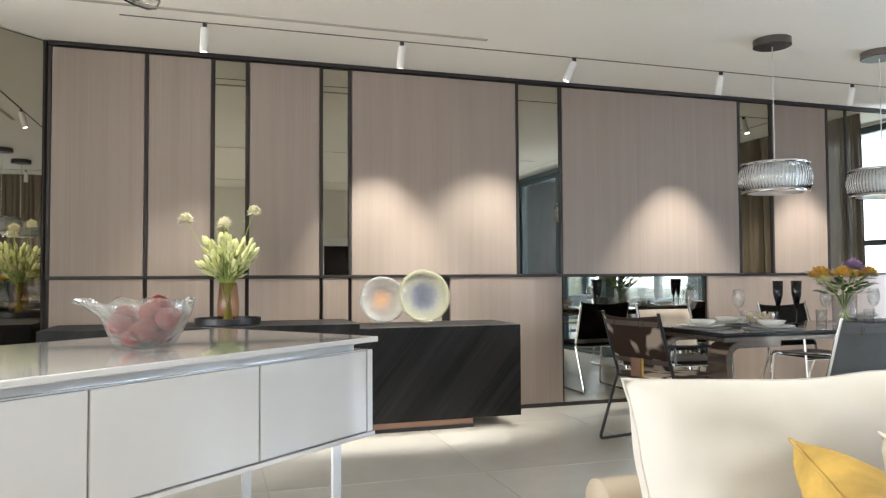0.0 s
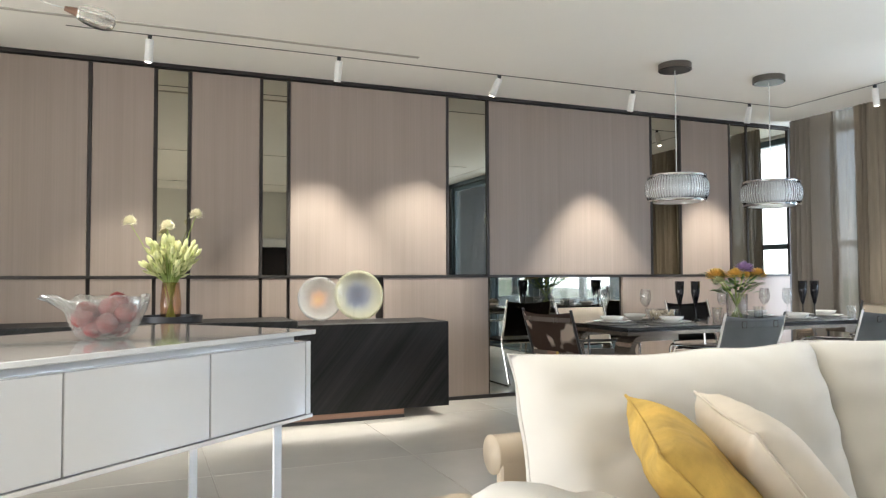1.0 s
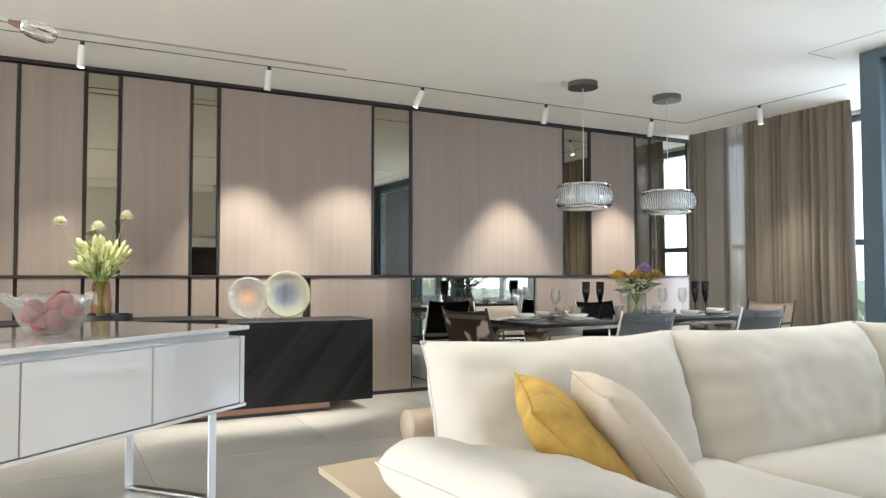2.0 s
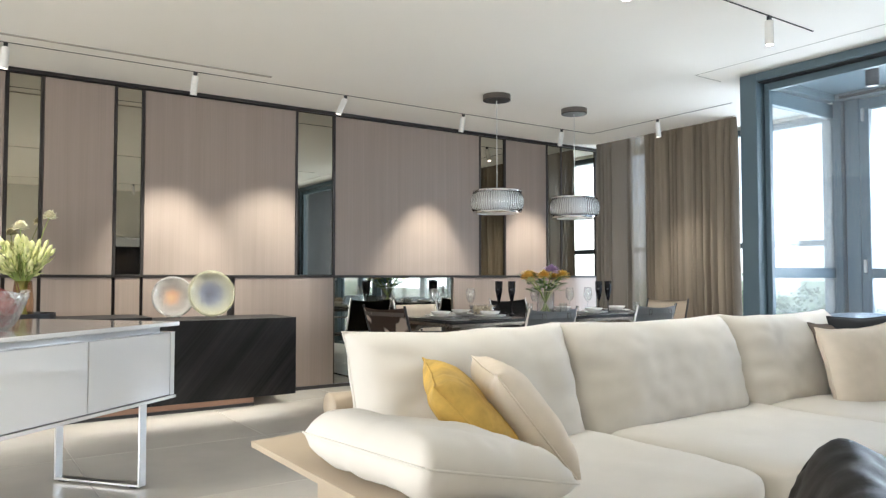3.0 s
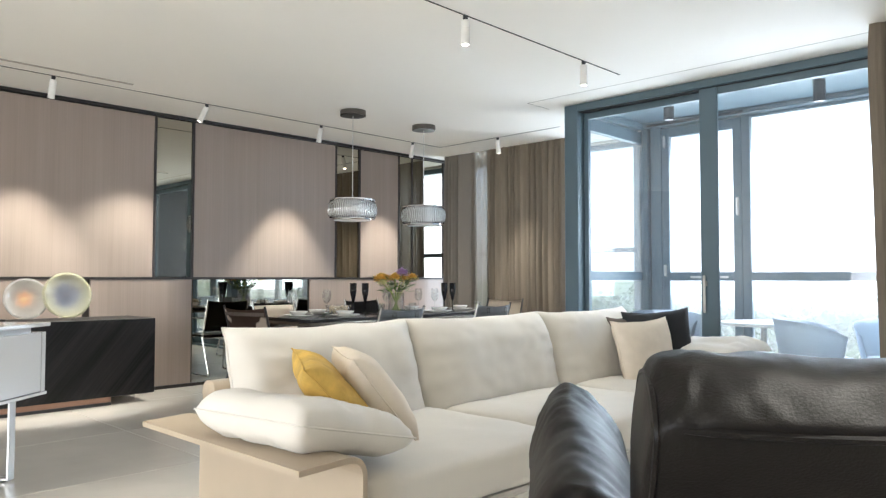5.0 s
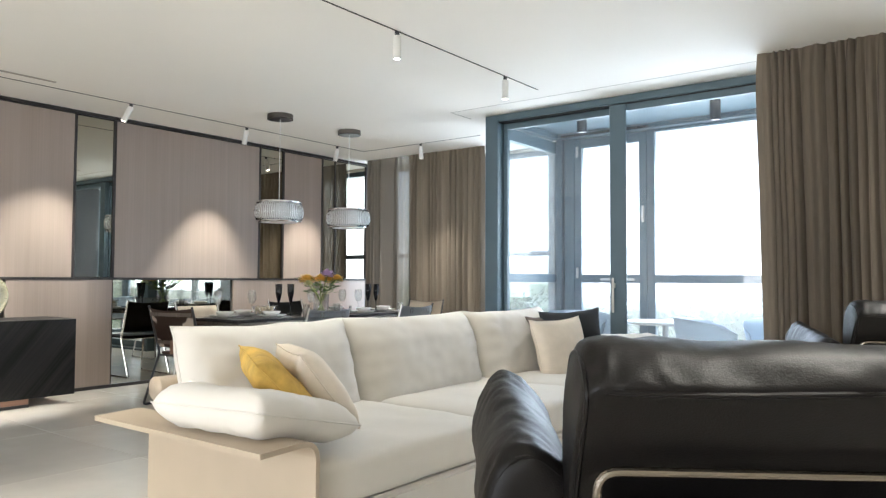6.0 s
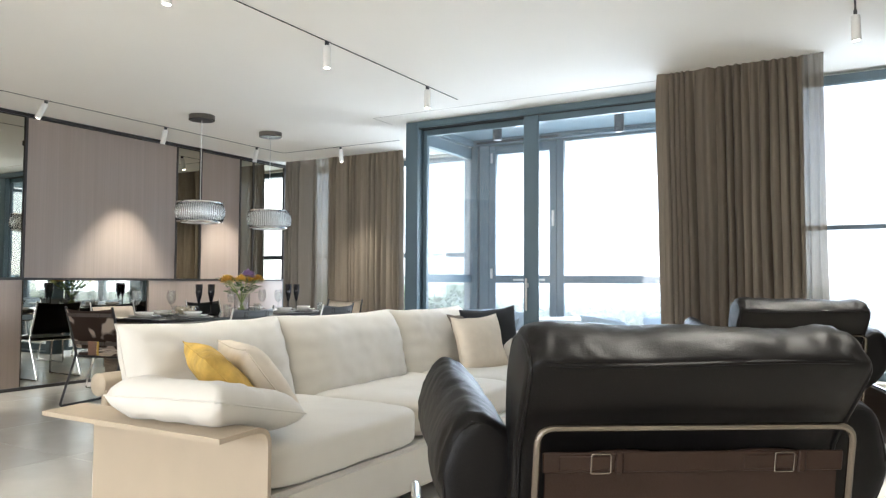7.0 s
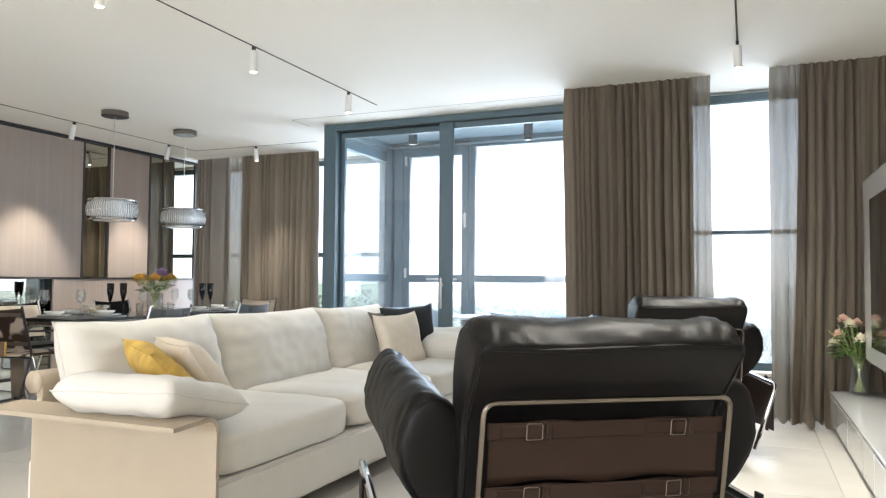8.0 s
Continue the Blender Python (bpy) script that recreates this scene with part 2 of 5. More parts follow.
def soft(sx, sy, sz, power=5.0, cuts=14, wrinkle=0.006, wscale=7.0, sag=0.0, seed=0, m=None, pinch=0.0):
    """A stuffed cushion block, full size sx, sy, sz, centred on the origin; pinch pulls its edges thin like a pillow's."""
    bm = bmesh.new()
    bmesh.ops.create_cube(bm, size=2)
    bmesh.ops.subdivide_edges(bm, edges=bm.edges[:], cuts=cuts, use_grid_fill=True)
    for v in bm.verts:
        p = v.co.copy()
        n = (abs(p.x) ** power + abs(p.y) ** power + abs(p.z) ** power) ** (1 / power)
        q = p / n
        if pinch:
            f = (1 - pinch * abs(q.x) ** 3) * (1 - pinch * abs(q.y) ** 3)
            ear = 1 + 0.10 * pinch * (abs(q.x) * abs(q.y)) ** 2 - 0.05 * pinch * (1 - (abs(q.x) * abs(q.y)))
            q = Vector((q.x * ear, q.y * ear, q.z * f))
        w = Vector((q.x * sx / 2, q.y * sy / 2, q.z * sz / 2))
        d = noise.noise(w * wscale + Vector((seed * 3.1, seed * 1.7, seed))) + 0.5 * noise.noise(w * wscale * 2.3 + Vector((seed, 5, 9)))
        w += q.normalized() * d * wrinkle
        if sag:
            w.z -= sag * (1 - (q.x * q.x)) * (1 if q.z > 0 else 0.4)
        v.co = m @ w if m is not None else w
    return bm


def pad(w, h, d, k=4.0, hollow=0.05, wrinkle=0.008, wscale=8.0, seed=0, m=None, nx=26, edge=0.006, slump=0.0, ears=-0.03):
    """A stuffed cover sewn from two sheets: pointed corners, hollow sides, full middle."""
    bm = bmesh.new()
    sheets = []
    for s in (1, -1):
        g = []
        for j in range(nx + 1):
            row = []
            for i in range(nx + 1):
                u, v = 2 * i / nx - 1, 2 * j / nx - 1
                rim = i in (0, nx) or j in (0, nx)
                if rim and s < 0:
                    row.append(sheets[0][j][i])
                    continue
                f = max(0, (1 - abs(u) ** k) * (1 - abs(v) ** k)) ** 0.55
                x = w / 2 * u * (1 - hollow * (1 - v * v)) * (1 + ears * abs(u * v) ** 6)
                y = h / 2 * v * (1 - hollow * (1 - u * u)) * (1 + ears * abs(u * v) ** 6) - slump * h * (1 - u * u) * max(0, v) ** 2
                y += 0.6 * wrinkle * noise.noise(Vector((u * 2.2 + seed, v, seed))) * abs(v)
                x += 0.6 * wrinkle * noise.noise(Vector((v * 2.2 + seed, u, seed + 4))) * abs(u)
                p = Vector((x, y, s * (d / 2 * f + (0 if rim else edge * 0.3))))
                q = Vector((x, y, s * 0.5)) * wscale + Vector((seed * 2.3, seed * 1.1, seed * 0.7))
                dent = noise.noise(q) + 0.45 * noise.noise(q * 2.4)
                near = max(abs(u), abs(v))
                crease = math.sin((u * 17 if abs(v) > abs(u) else v * 17) + 3 * noise.noise(q * 0.7)) * max(0, near - 0.55) * (1 - near)
                p.z += s * (dent * wrinkle * min(1, 3 * f) + crease * wrinkle * 3.5)
                row.append(bm.verts.new(m @ p if m is not None else p))
            g.append(row)
        sheets.append(g)
        for a, b in zip(g, g[1:]):
            for i in range(nx):
                q = (a[i], a[i + 1], b[i + 1], b[i])
                bm.faces.new(q if s > 0 else q[::-1])
    return bm


def rim_cord(bm, nx, r=0.0035):
    """The corded seam round a cover made by pad()."""
    bm.verts.ensure_lookup_table()
    k = nx + 1
    ring = [i for i in range(k)] + [j * k + nx for j in range(1, k)] + [nx * k + i for i in range(nx - 1, -1, -1)] + [j * k for j in range(nx - 1, -1, -1)]
    return tube([bm.verts[i].co.copy() for i in ring], r, 5)


# ---------------------------------------------------------------- the room
CEIL, YB, XW, XD, YS, XWEST = 2.775, 5.535, 5.12, 6.9, -2.86, -7.0

# floor: a bed of grout; the tiles are laid last
floor = tagged(part("floor", box(XWEST, 7.1, YS - 0.1, 5.8, -0.12, -0.004, 0), "grout"), "pale polished stone tile floor with thin grey joints", "floor", kind="structure")
ceiling = tagged(part("ceiling", box(XWEST, 5.3, YS - 0.1, 2.45, CEIL, CEIL + 0.15, 0, bm=box(XWEST, 7.1, 2.45, 5.8, CEIL, CEIL + 0.15, 0)), "plaster"), "smooth warm white painted ceiling", "ceiling", kind="structure")

# wall_north: carcass, with oak panels, mirrors, bronze strips
wall_north = tagged(part("wall_north", box(-1.3, 7.1, YB + 0.03, YB + 0.25, 0, CEIL, 0), "trim"), "wall clad in greyed oak panels, bronze mirrors and dark strips", "wall", kind="structure")
VX = [-1.077, -0.447, 0.011, 0.261, 0.813, 1.037, 2.459, 2.863, 4.711, 5.085, 5.749, 6.606]
RAIL = 1.108
S = 0.014
UPPER = ["oak", "oak", "mirror", "oak", "mirror", "oak", "mirror", "oak", "mirror", "oak", "mirror"]
for i, mat in enumerate(UPPER):
    depth = 0.012 if mat == "mirror" else 0.0
    b = box(VX[i] + S, VX[i + 1] - S, YB + depth, YB + 0.028, RAIL + 0.012, CEIL - 0.045, 0.002)
    part("mirror_panel" if mat == "mirror" else "oak_panel", b, mat, wall_north, "bronze-tinted mirror" if mat == "mirror" else "")
LOWER = [(-1.077, -0.447, "oak"), (-0.447, 0.011, "oak"), (0.011, 0.261, "oak"), (0.261, 0.813, "oak"), (0.813, 1.037, "oak"), (1.037, 1.80, "oak"), (1.845, 2.863, "oak"), (2.863, 4.33, "mirror"), (4.33, 6.606, "oak")]
for a, c, mat in LOWER:
    depth = 0.012 if mat == "mirror" else 0.0
    b = box(a + S, c - (0.002 if c in (2.863, 4.33) and mat == "oak" else S), YB + depth, YB + 0.028, 0.035, RAIL - 0.012, 0.002)
    part("mirror_panel" if mat == "mirror" else "oak_panel", b, mat, wall_north, "bronze-tinted mirror" if mat == "mirror" else "")
for x in VX:
    part("strip", box(x - 0.011, x + 0.011, YB - 0.006, YB + 0.029, RAIL + 0.01, CEIL - 0.04, 0.001), "trim", wall_north)
part("strip", box(5.99, 6.004, YB - 0.002, YB + 0.029, RAIL + 0.012, CEIL - 0.033, 0.001), "trim", wall_north)
part("rail", box(-1.09, 6.62, YB - 0.008, YB + 0.029, RAIL - 0.011, RAIL + 0.011, 0.001), "trim", wall_north)
part("head_strip", box(-1.09, 6.62, YB - 0.007, YB + 0.029, CEIL - 0.032, CEIL - 0.001, 0.001), "trim", wall_north)
part("skirting_strip", box(-1.09, 6.62, YB - 0.005, YB + 0.029, 0.001, 0.034, 0.001), "trim", wall_north)

# canted mirror wall in the corner
wall_canted = tagged(new("wall_canted"), "canted corner wall of bronze mirror", "wall", kind="structure")
wall_canted.matrix_world = pose(-1.10, YB + 0.02, 0, 0, 0, 45)
part("mirror_panel", box(-1.5, -0.02, 0.0, 0.02, 0.03, CEIL - 0.01, 0.001), "mirror", wall_canted)
part("backing", box(-1.56, 0.0, 0.02, 0.2, 0.0, CEIL, 0), "trim", wall_canted)
part("corner_strip", box(-0.02, 0.012, -0.008, 0.02, 0.0, CEIL, 0.002), "trim", wall_canted)
part("skirting_strip", box(-1.5, -0.02, -0.004, 0.02, 0.0, 0.03, 0.001), "trim", wall_canted)

# plain walls that close the place
tagged(part("wall_north_west", box(XWEST, -2.1, 4.45, 4.65, 0, CEIL, 0), "wall"), "plain painted wall", "wall", kind="structure")
tagged(part("wall_south", box(XWEST, 5.3, YS - 0.2, YS, 0, CEIL, 0), "wall"), "plain painted wall behind the television", "wall", kind="structure")


def wall_with_openings(name, x0, x1, y0, y1, openings, mat, label):
    """A wall along y, of thickness x0 to x1, with openings (ya, yb, za, zb) from low y to high y."""
    bm = bmesh.new()
    at = y0
    for ya, yb, za, zb in openings:
        if ya > at:
            box(x0, x1, at, ya, 0, CEIL, 0, bm=bm)
        if za > 0:
            box(x0, x1, ya, yb, 0, za, 0, bm=bm)
        if zb < CEIL:
            box(x0, x1, ya, yb, zb, CEIL, 0, bm=bm)
        at = yb
    if at < y1:
        box(x0, x1, at, y1, 0, CEIL, 0, bm=bm)
    return tagged(part(name, bm, mat), label, "wall", kind="structure")


wall_east = wall_with_openings("wall_east", XW, XW + 0.2, YS, 2.45, [(-2.62, -1.02, 0.34, CEIL), (-0.62, 2.45, 0.0, CEIL)], "pier", "window wall with a low parapet and a wide glazed opening")
wall_dining = wall_with_openings("wall_dining", XD, XD + 0.2, 2.45, YB + 0.25, [(2.62, 5.48, 0.34, CEIL - 0.03)], "wall", "dining side window wall")
# unseen west wall; its opening is made up to carry the fill
wall_west = wall_with_openings("wall_west", XWEST - 0.2, XWEST, YS - 0.2, 4.65, [(-2.4, 3.2, 0.4, 2.6)], "wall", "unseen plain painted wall with an opening added for the fill light")


def window_unit(name, x, y0, y1, z0, z1, posts=(), transoms=(), w=0.07, depth=0.07, label="blue-grey framed fixed window", sill=False, glass="glass", bar=0.03, head=0.0):
    """A framed window in the plane of x: frame, posts, transoms and panes."""
    t = tagged(new(name), label, "window", kind="structure")
    head = head or w
    bm = bmesh.new()
    box(x, x + depth, y0, y0 + w, z0, z1, 0.004, bm=bm)
    box(x, x + depth, y1 - w, y1, z0, z1, 0.004, bm=bm)
    box(x + 0.001, x + depth - 0.001, y0 + w, y1 - w, z1 - head, z1, 0.004, bm=bm)
    box(x + 0.001, x + depth - 0.001, y0 + w, y1 - w, z0, z0 + w, 0.004, bm=bm)
    part("window_frame", bm, "blue", t)
    for p in posts:
        part("post", box(x + 0.002, x + depth - 0.002, p - w / 2, p + w / 2, z0 + w, z1 - head, 0.004), "blue", t)
    edges = [y0 + w, *[e for p in posts for e in (p - w / 2, p + w / 2)], y1 - w]
    for a, b in zip(edges[::2], edges[1::2]):
        cuts = [z0 + w, *[e for q in transoms for e in (q - bar, q + bar)], z1 - head]
        for q in transoms:
            part("transom", box(x + 0.003, x + depth - 0.003, a, b, q - bar, q + bar, 0.003), "blue", t)
        for c, d in zip(cuts[::2], cuts[1::2]):
            pane = part("pane", box(x + depth / 2 - 0.006, x + depth / 2 + 0.006, a - 0.005, b + 0.005, c - 0.005, d + 0.005, 0), glass, t)
            pane.visible_shadow = False
    if sill:
        part("window_sill", box(x - 0.14, x + 0.02, y0 - 0.02, y1 + 0.02, z0 - 0.03, z0 + 0.005, 0.006), "wall", t)
    return t


window_1 = window_unit("window_1", XW + 0.06, -2.62, -1.02, 0.36, CEIL - 0.02, transoms=(1.545,), bar=0.018, sill=True, glass="hazeglass", label="tall window with blue-grey frame, transom and pale sill")
window_2 = window_unit("window_2", XD + 0.06, 2.62, 5.48, 0.36, CEIL - 0.03, posts=(3.9,), transoms=(1.45,), label="dining window with blue-grey frame behind curtains")
# no known window here: frame added round the west fill
window_6 = window_unit("window_6", XWEST - 0.13, -2.4, 3.2, 0.4, 2.6, posts=(-0.5, 1.35), label="wide window added in the unseen west wall for the fill light")
tagged(part("parapet_cladding", box(XW - 0.012, XW - 0.001, -2.62, -1.0, 0.09, 0.315, 0.002), "brushed"), "grey parapet cladding below the window sill", "cladding", kind="structure")
tagged(part("baseboard", box(XW - 0.02, XW - 0.001, -2.8, -0.62, 0.0, 0.085, 0.002), "brushed"), "grey baseboard below the window", "baseboard", kind="structure")

# ---- sliding glass door to the loggia
door_1 = tagged(new("door_1"), "blue-grey sliding glass door to a glazed loggia", "sliding door", kind="structure")
FX0, FX1 = XW - 0.03, XW + 0.14
part("frame_post", box(FX0, FX1, 2.30, 2.45, 0, CEIL - 0.002, 0.006), "blue", door_1)
part("frame_head", box(FX0, FX1, -0.62, 2.30, CEIL - 0.07, CEIL - 0.002, 0.005), "blue", door_1)
part("track", box(FX0 + 0.03, FX1 - 0.03, -0.60, 2.30, CEIL - 0.078, CEIL - 0.069, 0), "gasket", door_1)
part("threshold", box(FX0, FX1, -0.62, 2.30, 0.0, 0.03, 0.004), "blue", door_1)
part("frame_post", box(FX0 + 0.01, FX1, -0.62, -0.52, 0.03, CEIL - 0.07, 0.005), "blue", door_1)


def leaf(name, x, y0, y1, st0, st1):
    ob = part(name, box(x, x + 0.05, y0, y0 + st0, 0.032, CEIL - 0.08, 0.004, bm=box(x, x + 0.05, y1 - st1, y1, 0.032, CEIL - 0.08, 0.004,
              bm=box(x + 0.001, x + 0.049, y0 + st0, y1 - st1, CEIL - 0.14, CEIL - 0.08, 0.003, bm=box(x + 0.001, x + 0.049, y0 + st0, y1 - st1, 0.032, 0.13, 0.003)))), "blue", door_1)
    gl = part("pane", box(x + 0.02, x + 0.03, y0 + st0 - 0.004, y1 - st1 + 0.004, 0.127, CEIL - 0.137, 0), "glass", ob)
    gl.visible_shadow = False
    return ob


leaf("fixed_leaf", XW + 0.075, 1.02, 2.295, 0.05, 0.045)
slide = leaf("sliding_leaf", XW - 0.002, -0.50, 1.095, 0.09, 0.085)
part("stile_cover", box(XW - 0.028, XW - 0.003, 0.945, 1.10, 0.032, CEIL - 0.08, 0.006), "blue", slide)
part("door_handle", box(XW - 0.075, XW - 0.058, 1.045, 1.065, 0.83, 1.14, 0.005, 2, bm=box(XW - 0.06, XW - 0.027, 1.043, 1.067, 1.05, 1.09, 0.003)), "brushed", slide, "brushed steel lift handle")

# ---- loggia
LX, LY = 6.62, 2.45
tagged(part("loggia_floor", box(XW + 0.2, LX + 0.2, -0.95, LY + 0.2, -0.1, -0.002, 0), "grout"), "grey loggia floor", "floor", kind="structure")
tagged(part("loggia_ceiling", box(XW + 0.2, LX + 0.2, -0.95, LY + 0.03, 2.82, 2.95, 0), "blue"), "blue-grey loggia ceiling", "ceiling", kind="structure")
tagged(part("loggia_beam", box(LX - 0.09, LX + 0.1, -0.95, LY, 2.765, 2.82, 0.004, bm=box(XW + 0.2, LX - 0.09, LY - 0.05, LY + 0.03, 2.75, 2.82, 0.004)), "blue"), "blue-grey beam over the loggia glazing", "beam", kind="structure")
tagged(part("blind_slot", box(LX - 0.10, LX - 0.091, 1.30, 2.36, 2.768, 2.80, 0.001), "gasket"), "black shading slot along the loggia beam", "slot", kind="structure")
window_3 = window_unit("window_3", LX, -0.95, 1.36, 0.06, 2.79, transoms=(1.135,), w=0.085, glass="hazeglass", bar=0.043, head=0.05, label="wide loggia glazing with blue-grey frame and rail")
window_4 = window_unit("window_4", LX - 0.012, 1.36, 2.225, 0.05, 2.75, transoms=(1.135,), w=0.085, glass="hazeglass", bar=0.046, head=0.10, label="narrow blue-grey loggia casement with hinges")
for z in (0.35, 1.20, 2.60):
    part("hinge", box(LX - 0.034, LX - 0.010, 2.175, 2.20, z - 0.06, z + 0.06, 0.004), "brushed", window_4)
part("casement_handle", box(LX - 0.055, LX - 0.03, 1.375, 1.40, 1.75, 1.93, 0.005), "brushed", window_4)
part("bar", box(LX - 0.034, LX - 0.012, 1.50, 1.90, 1.115, 1.14, 0.004), "brushed", window_4)
corner = tagged(new("corner_post"), "blue-grey loggia corner post with a dark joint", "post", kind="structure")
part("post", box(LX - 0.02, LX + 0.08, 2.226, 2.352, 0, 2.80, 0.006), "blue", corner)
part("joint", box(LX + 0.02, LX + 0.08, 2.353, 2.375, 0, 2.80, 0.0), "gasket", corner)
part("post", box(LX - 0.045, LX + 0.08, 2.376, 2.449, 0, 2.80, 0.006), "blue", corner)
# the loggia's two end glazings, in planes of y
window_5 = window_unit("window_5", 0, -1.40, 0.0, 0.05, 2.74, transoms=(1.14,), w=0.05, glass="hazeglass", bar=0.046, head=0.13, label="loggia end glazing with blue-grey frame and rail")
window_5.matrix_world = Matrix.Translation((XW + 0.15, LY, 0)) @ pose(0, 0, 0, 0, 0, 90)
window_7 = window_unit("window_7", 0, -0.60, 0.0, 0.05, 2.80, transoms=(1.135,), w=0.06, glass="hazeglass", bar=0.043, label="narrow loggia end glazing with blue-grey frame")
window_7.matrix_world = Matrix.Translation((LX - 0.58, -1.03, 0)) @ pose(0, 0, 0, 0, 0, 90)
tagged(part("wall_loggia_end", box(XW + 0.2, LX - 0.58, -1.1, -0.95, 0, 2.95, 0), "charcoal"), "dark loggia end wall", "wall", kind="structure")
tagged(part("wall_dining_return", box(LX + 0.08, XD + 0.2, 2.45, 2.62, 0, CEIL, 0.0), "blue"), "blue-grey return wall beside the loggia", "wall", kind="structure")


# ---------------------------------------------------------------- outside
def more(name, *args, **kw):
    M[name] = material(*args, **kw)


more("grass", "far_grass", (0.13, 0.18, 0.07), 0.95, vary=0.4, scale=(0.08, 0.08, 0.08))
more("leaf_far", "tree_leaves", (0.12, 0.19, 0.055), 0.8, vary=0.35, scale=(0.6, 0.6, 0.6))
more("bark", "bark", (0.12, 0.09, 0.07), 0.9, vary=0.3)
# facade and panes painted very pale to put distance haze into their colour
more("render_far", "pale_facade", (0.78, 0.76, 0.73), 0.9, vary=0.08, scale=(0.2, 0.2, 0.2))
more("roof_far", "red_brown_roof", (0.55, 0.43, 0.37), 0.9, vary=0.15, scale=(0.3, 0.3, 0.3))
more("hazed_pane", "dark_window_glass", (0.50, 0.51, 0.52), 0.3)
sheet = bmesh.new()
bmesh.ops.create_grid(sheet, x_segments=2, y_segments=2, size=2500)
ground = part("ground", sheet, "grass")
ground.location = (0, 0, -12.5)
tagged(ground, "far green ground below the windows", "ground", kind="structure")


def tree(seed, height=13.0, spread=4.2):
    rng = random.Random(seed)
    t = thing("tree", "leafy green deciduous tree outside the windows", "tree", group="trees outside")
    bm = bmesh.new()
    tube([(0, 0, 0), (0.1, 0, height * 0.3), (0.0, 0.15, height * 0.55), (0.1, 0.1, height * 0.8)], 0.22, 7, bm)
    tips = []
    for k in range(9):
        a, z = k * 2.4, height * (0.35 + 0.05 * k)
        tip = Vector((math.cos(a) * spread * 0.6, math.sin(a) * spread * 0.6, z + 1.4))
        tube([(0.05, 0.08, z), tip * 0.5 + Vector((0, 0, z * 0.5 + 0.3)), tip], 0.07, 5, bm)
        tips.append(tip)
    part("trunk", bm, "bark", t)
    cm = bmesh.new()
    tips += [Vector((rng.gauss(0, spread * 0.33), rng.gauss(0, spread * 0.33), height * rng.uniform(0.5, 0.95))) for _ in range(16)]
    for c in tips:
        size = rng.uniform(0.9, 1.5)
        for _ in range(70):
            p = c + Vector((rng.gauss(0, 1), rng.gauss(0, 1), rng.gauss(0, 0.7))) * size * 0.6
            u = Vector((rng.uniform(-1, 1), rng.uniform(-1, 1), rng.uniform(-1, 1))).normalized() * rng.uniform(0.14, 0.26)
            w = u.orthogonal() * rng.uniform(0.5, 0.9)
            cm.faces.new([cm.verts.new(p + q) for q in (u, w, -u, -w)])
    part("crown", cm, "leaf_far", t)
    return t


kinds = [tree(1, 12.4), tree(2, 11.9, 4.8), tree(3, 12.7, 4.0)]
rng = random.Random(8)
spots = [(26, -4), (29, 5), (33, 13), (27, 20), (36, -13), (31, -20), (40, 2), (44, 18), (47, 30), (43, -9), (55, 8), (58, 26), (60, -22), (64, -2), (70, 14), (72, 38), (30, -9), (34, 9), (38, 25), (49, 12), (52, -15), (48, 4), (80, 3), (84, 22), (78, -14), (90, 45), (95, 12), (66, 48)]
for i, (x, y) in enumerate(spots):
    s = rng.uniform(0.98, 1.07)
    m = pose(x, y, -12.5, 0, 0, rng.uniform(0, 360)) @ Matrix.Scale(s, 4)
    if i < 3:
        kinds[i].matrix_world = m
    else:
        copy_thing(kinds[i % 3], m)


def building(x, y, w, d, h, rows, cols, tall=False):
    t = thing("building", "distant pale plastered building, colours paled for haze, with a red-brown roof", "building", pose(x, y, -12.5), group="distant buildings")
    part("wall", box(0, d, -w / 2, w / 2, 0, h, 0), "render_far", t)
    rm = bmesh.new()
    vs = [rm.verts.new(p) for p in ((-0.6, -w / 2 - 0.6, h), (d + 0.6, -w / 2 - 0.6, h), (d + 0.6, w / 2 + 0.6, h), (-0.6, w / 2 + 0.6, h), (d / 2, -w / 2 + 2, h + 3), (d / 2, w / 2 - 2, h + 3))]
    for f in ((0, 1, 4), (1, 2, 5, 4), (2, 3, 5), (3, 0, 4, 5), (3, 2, 1, 0)):
        rm.faces.new([vs[k] for k in f])
    part("roof", rm, "roof_far", t)
    for r in range(rows):
        for c in range(cols):
            yy, zz = -w / 2 + w * (c + 0.5) / cols, h * (r + 0.35) / rows
            part("window", box(-0.12, 0.0, yy - 0.7, yy + 0.7, zz, zz + 1.8, 0), "hazed_pane", t)


building(330, 100, 30, 14, 15, 4, 8)
building(370, 110, 9, 10, 23, 5, 2)

# ---- loggia furniture
more("bluechair", "pale_blue_chair_shell", (0.42, 0.48, 0.54), 0.5, vary=0.04)
more("whitetop", "white_table_laminate", (0.75, 0.75, 0.74), 0.35, vary=0.02)


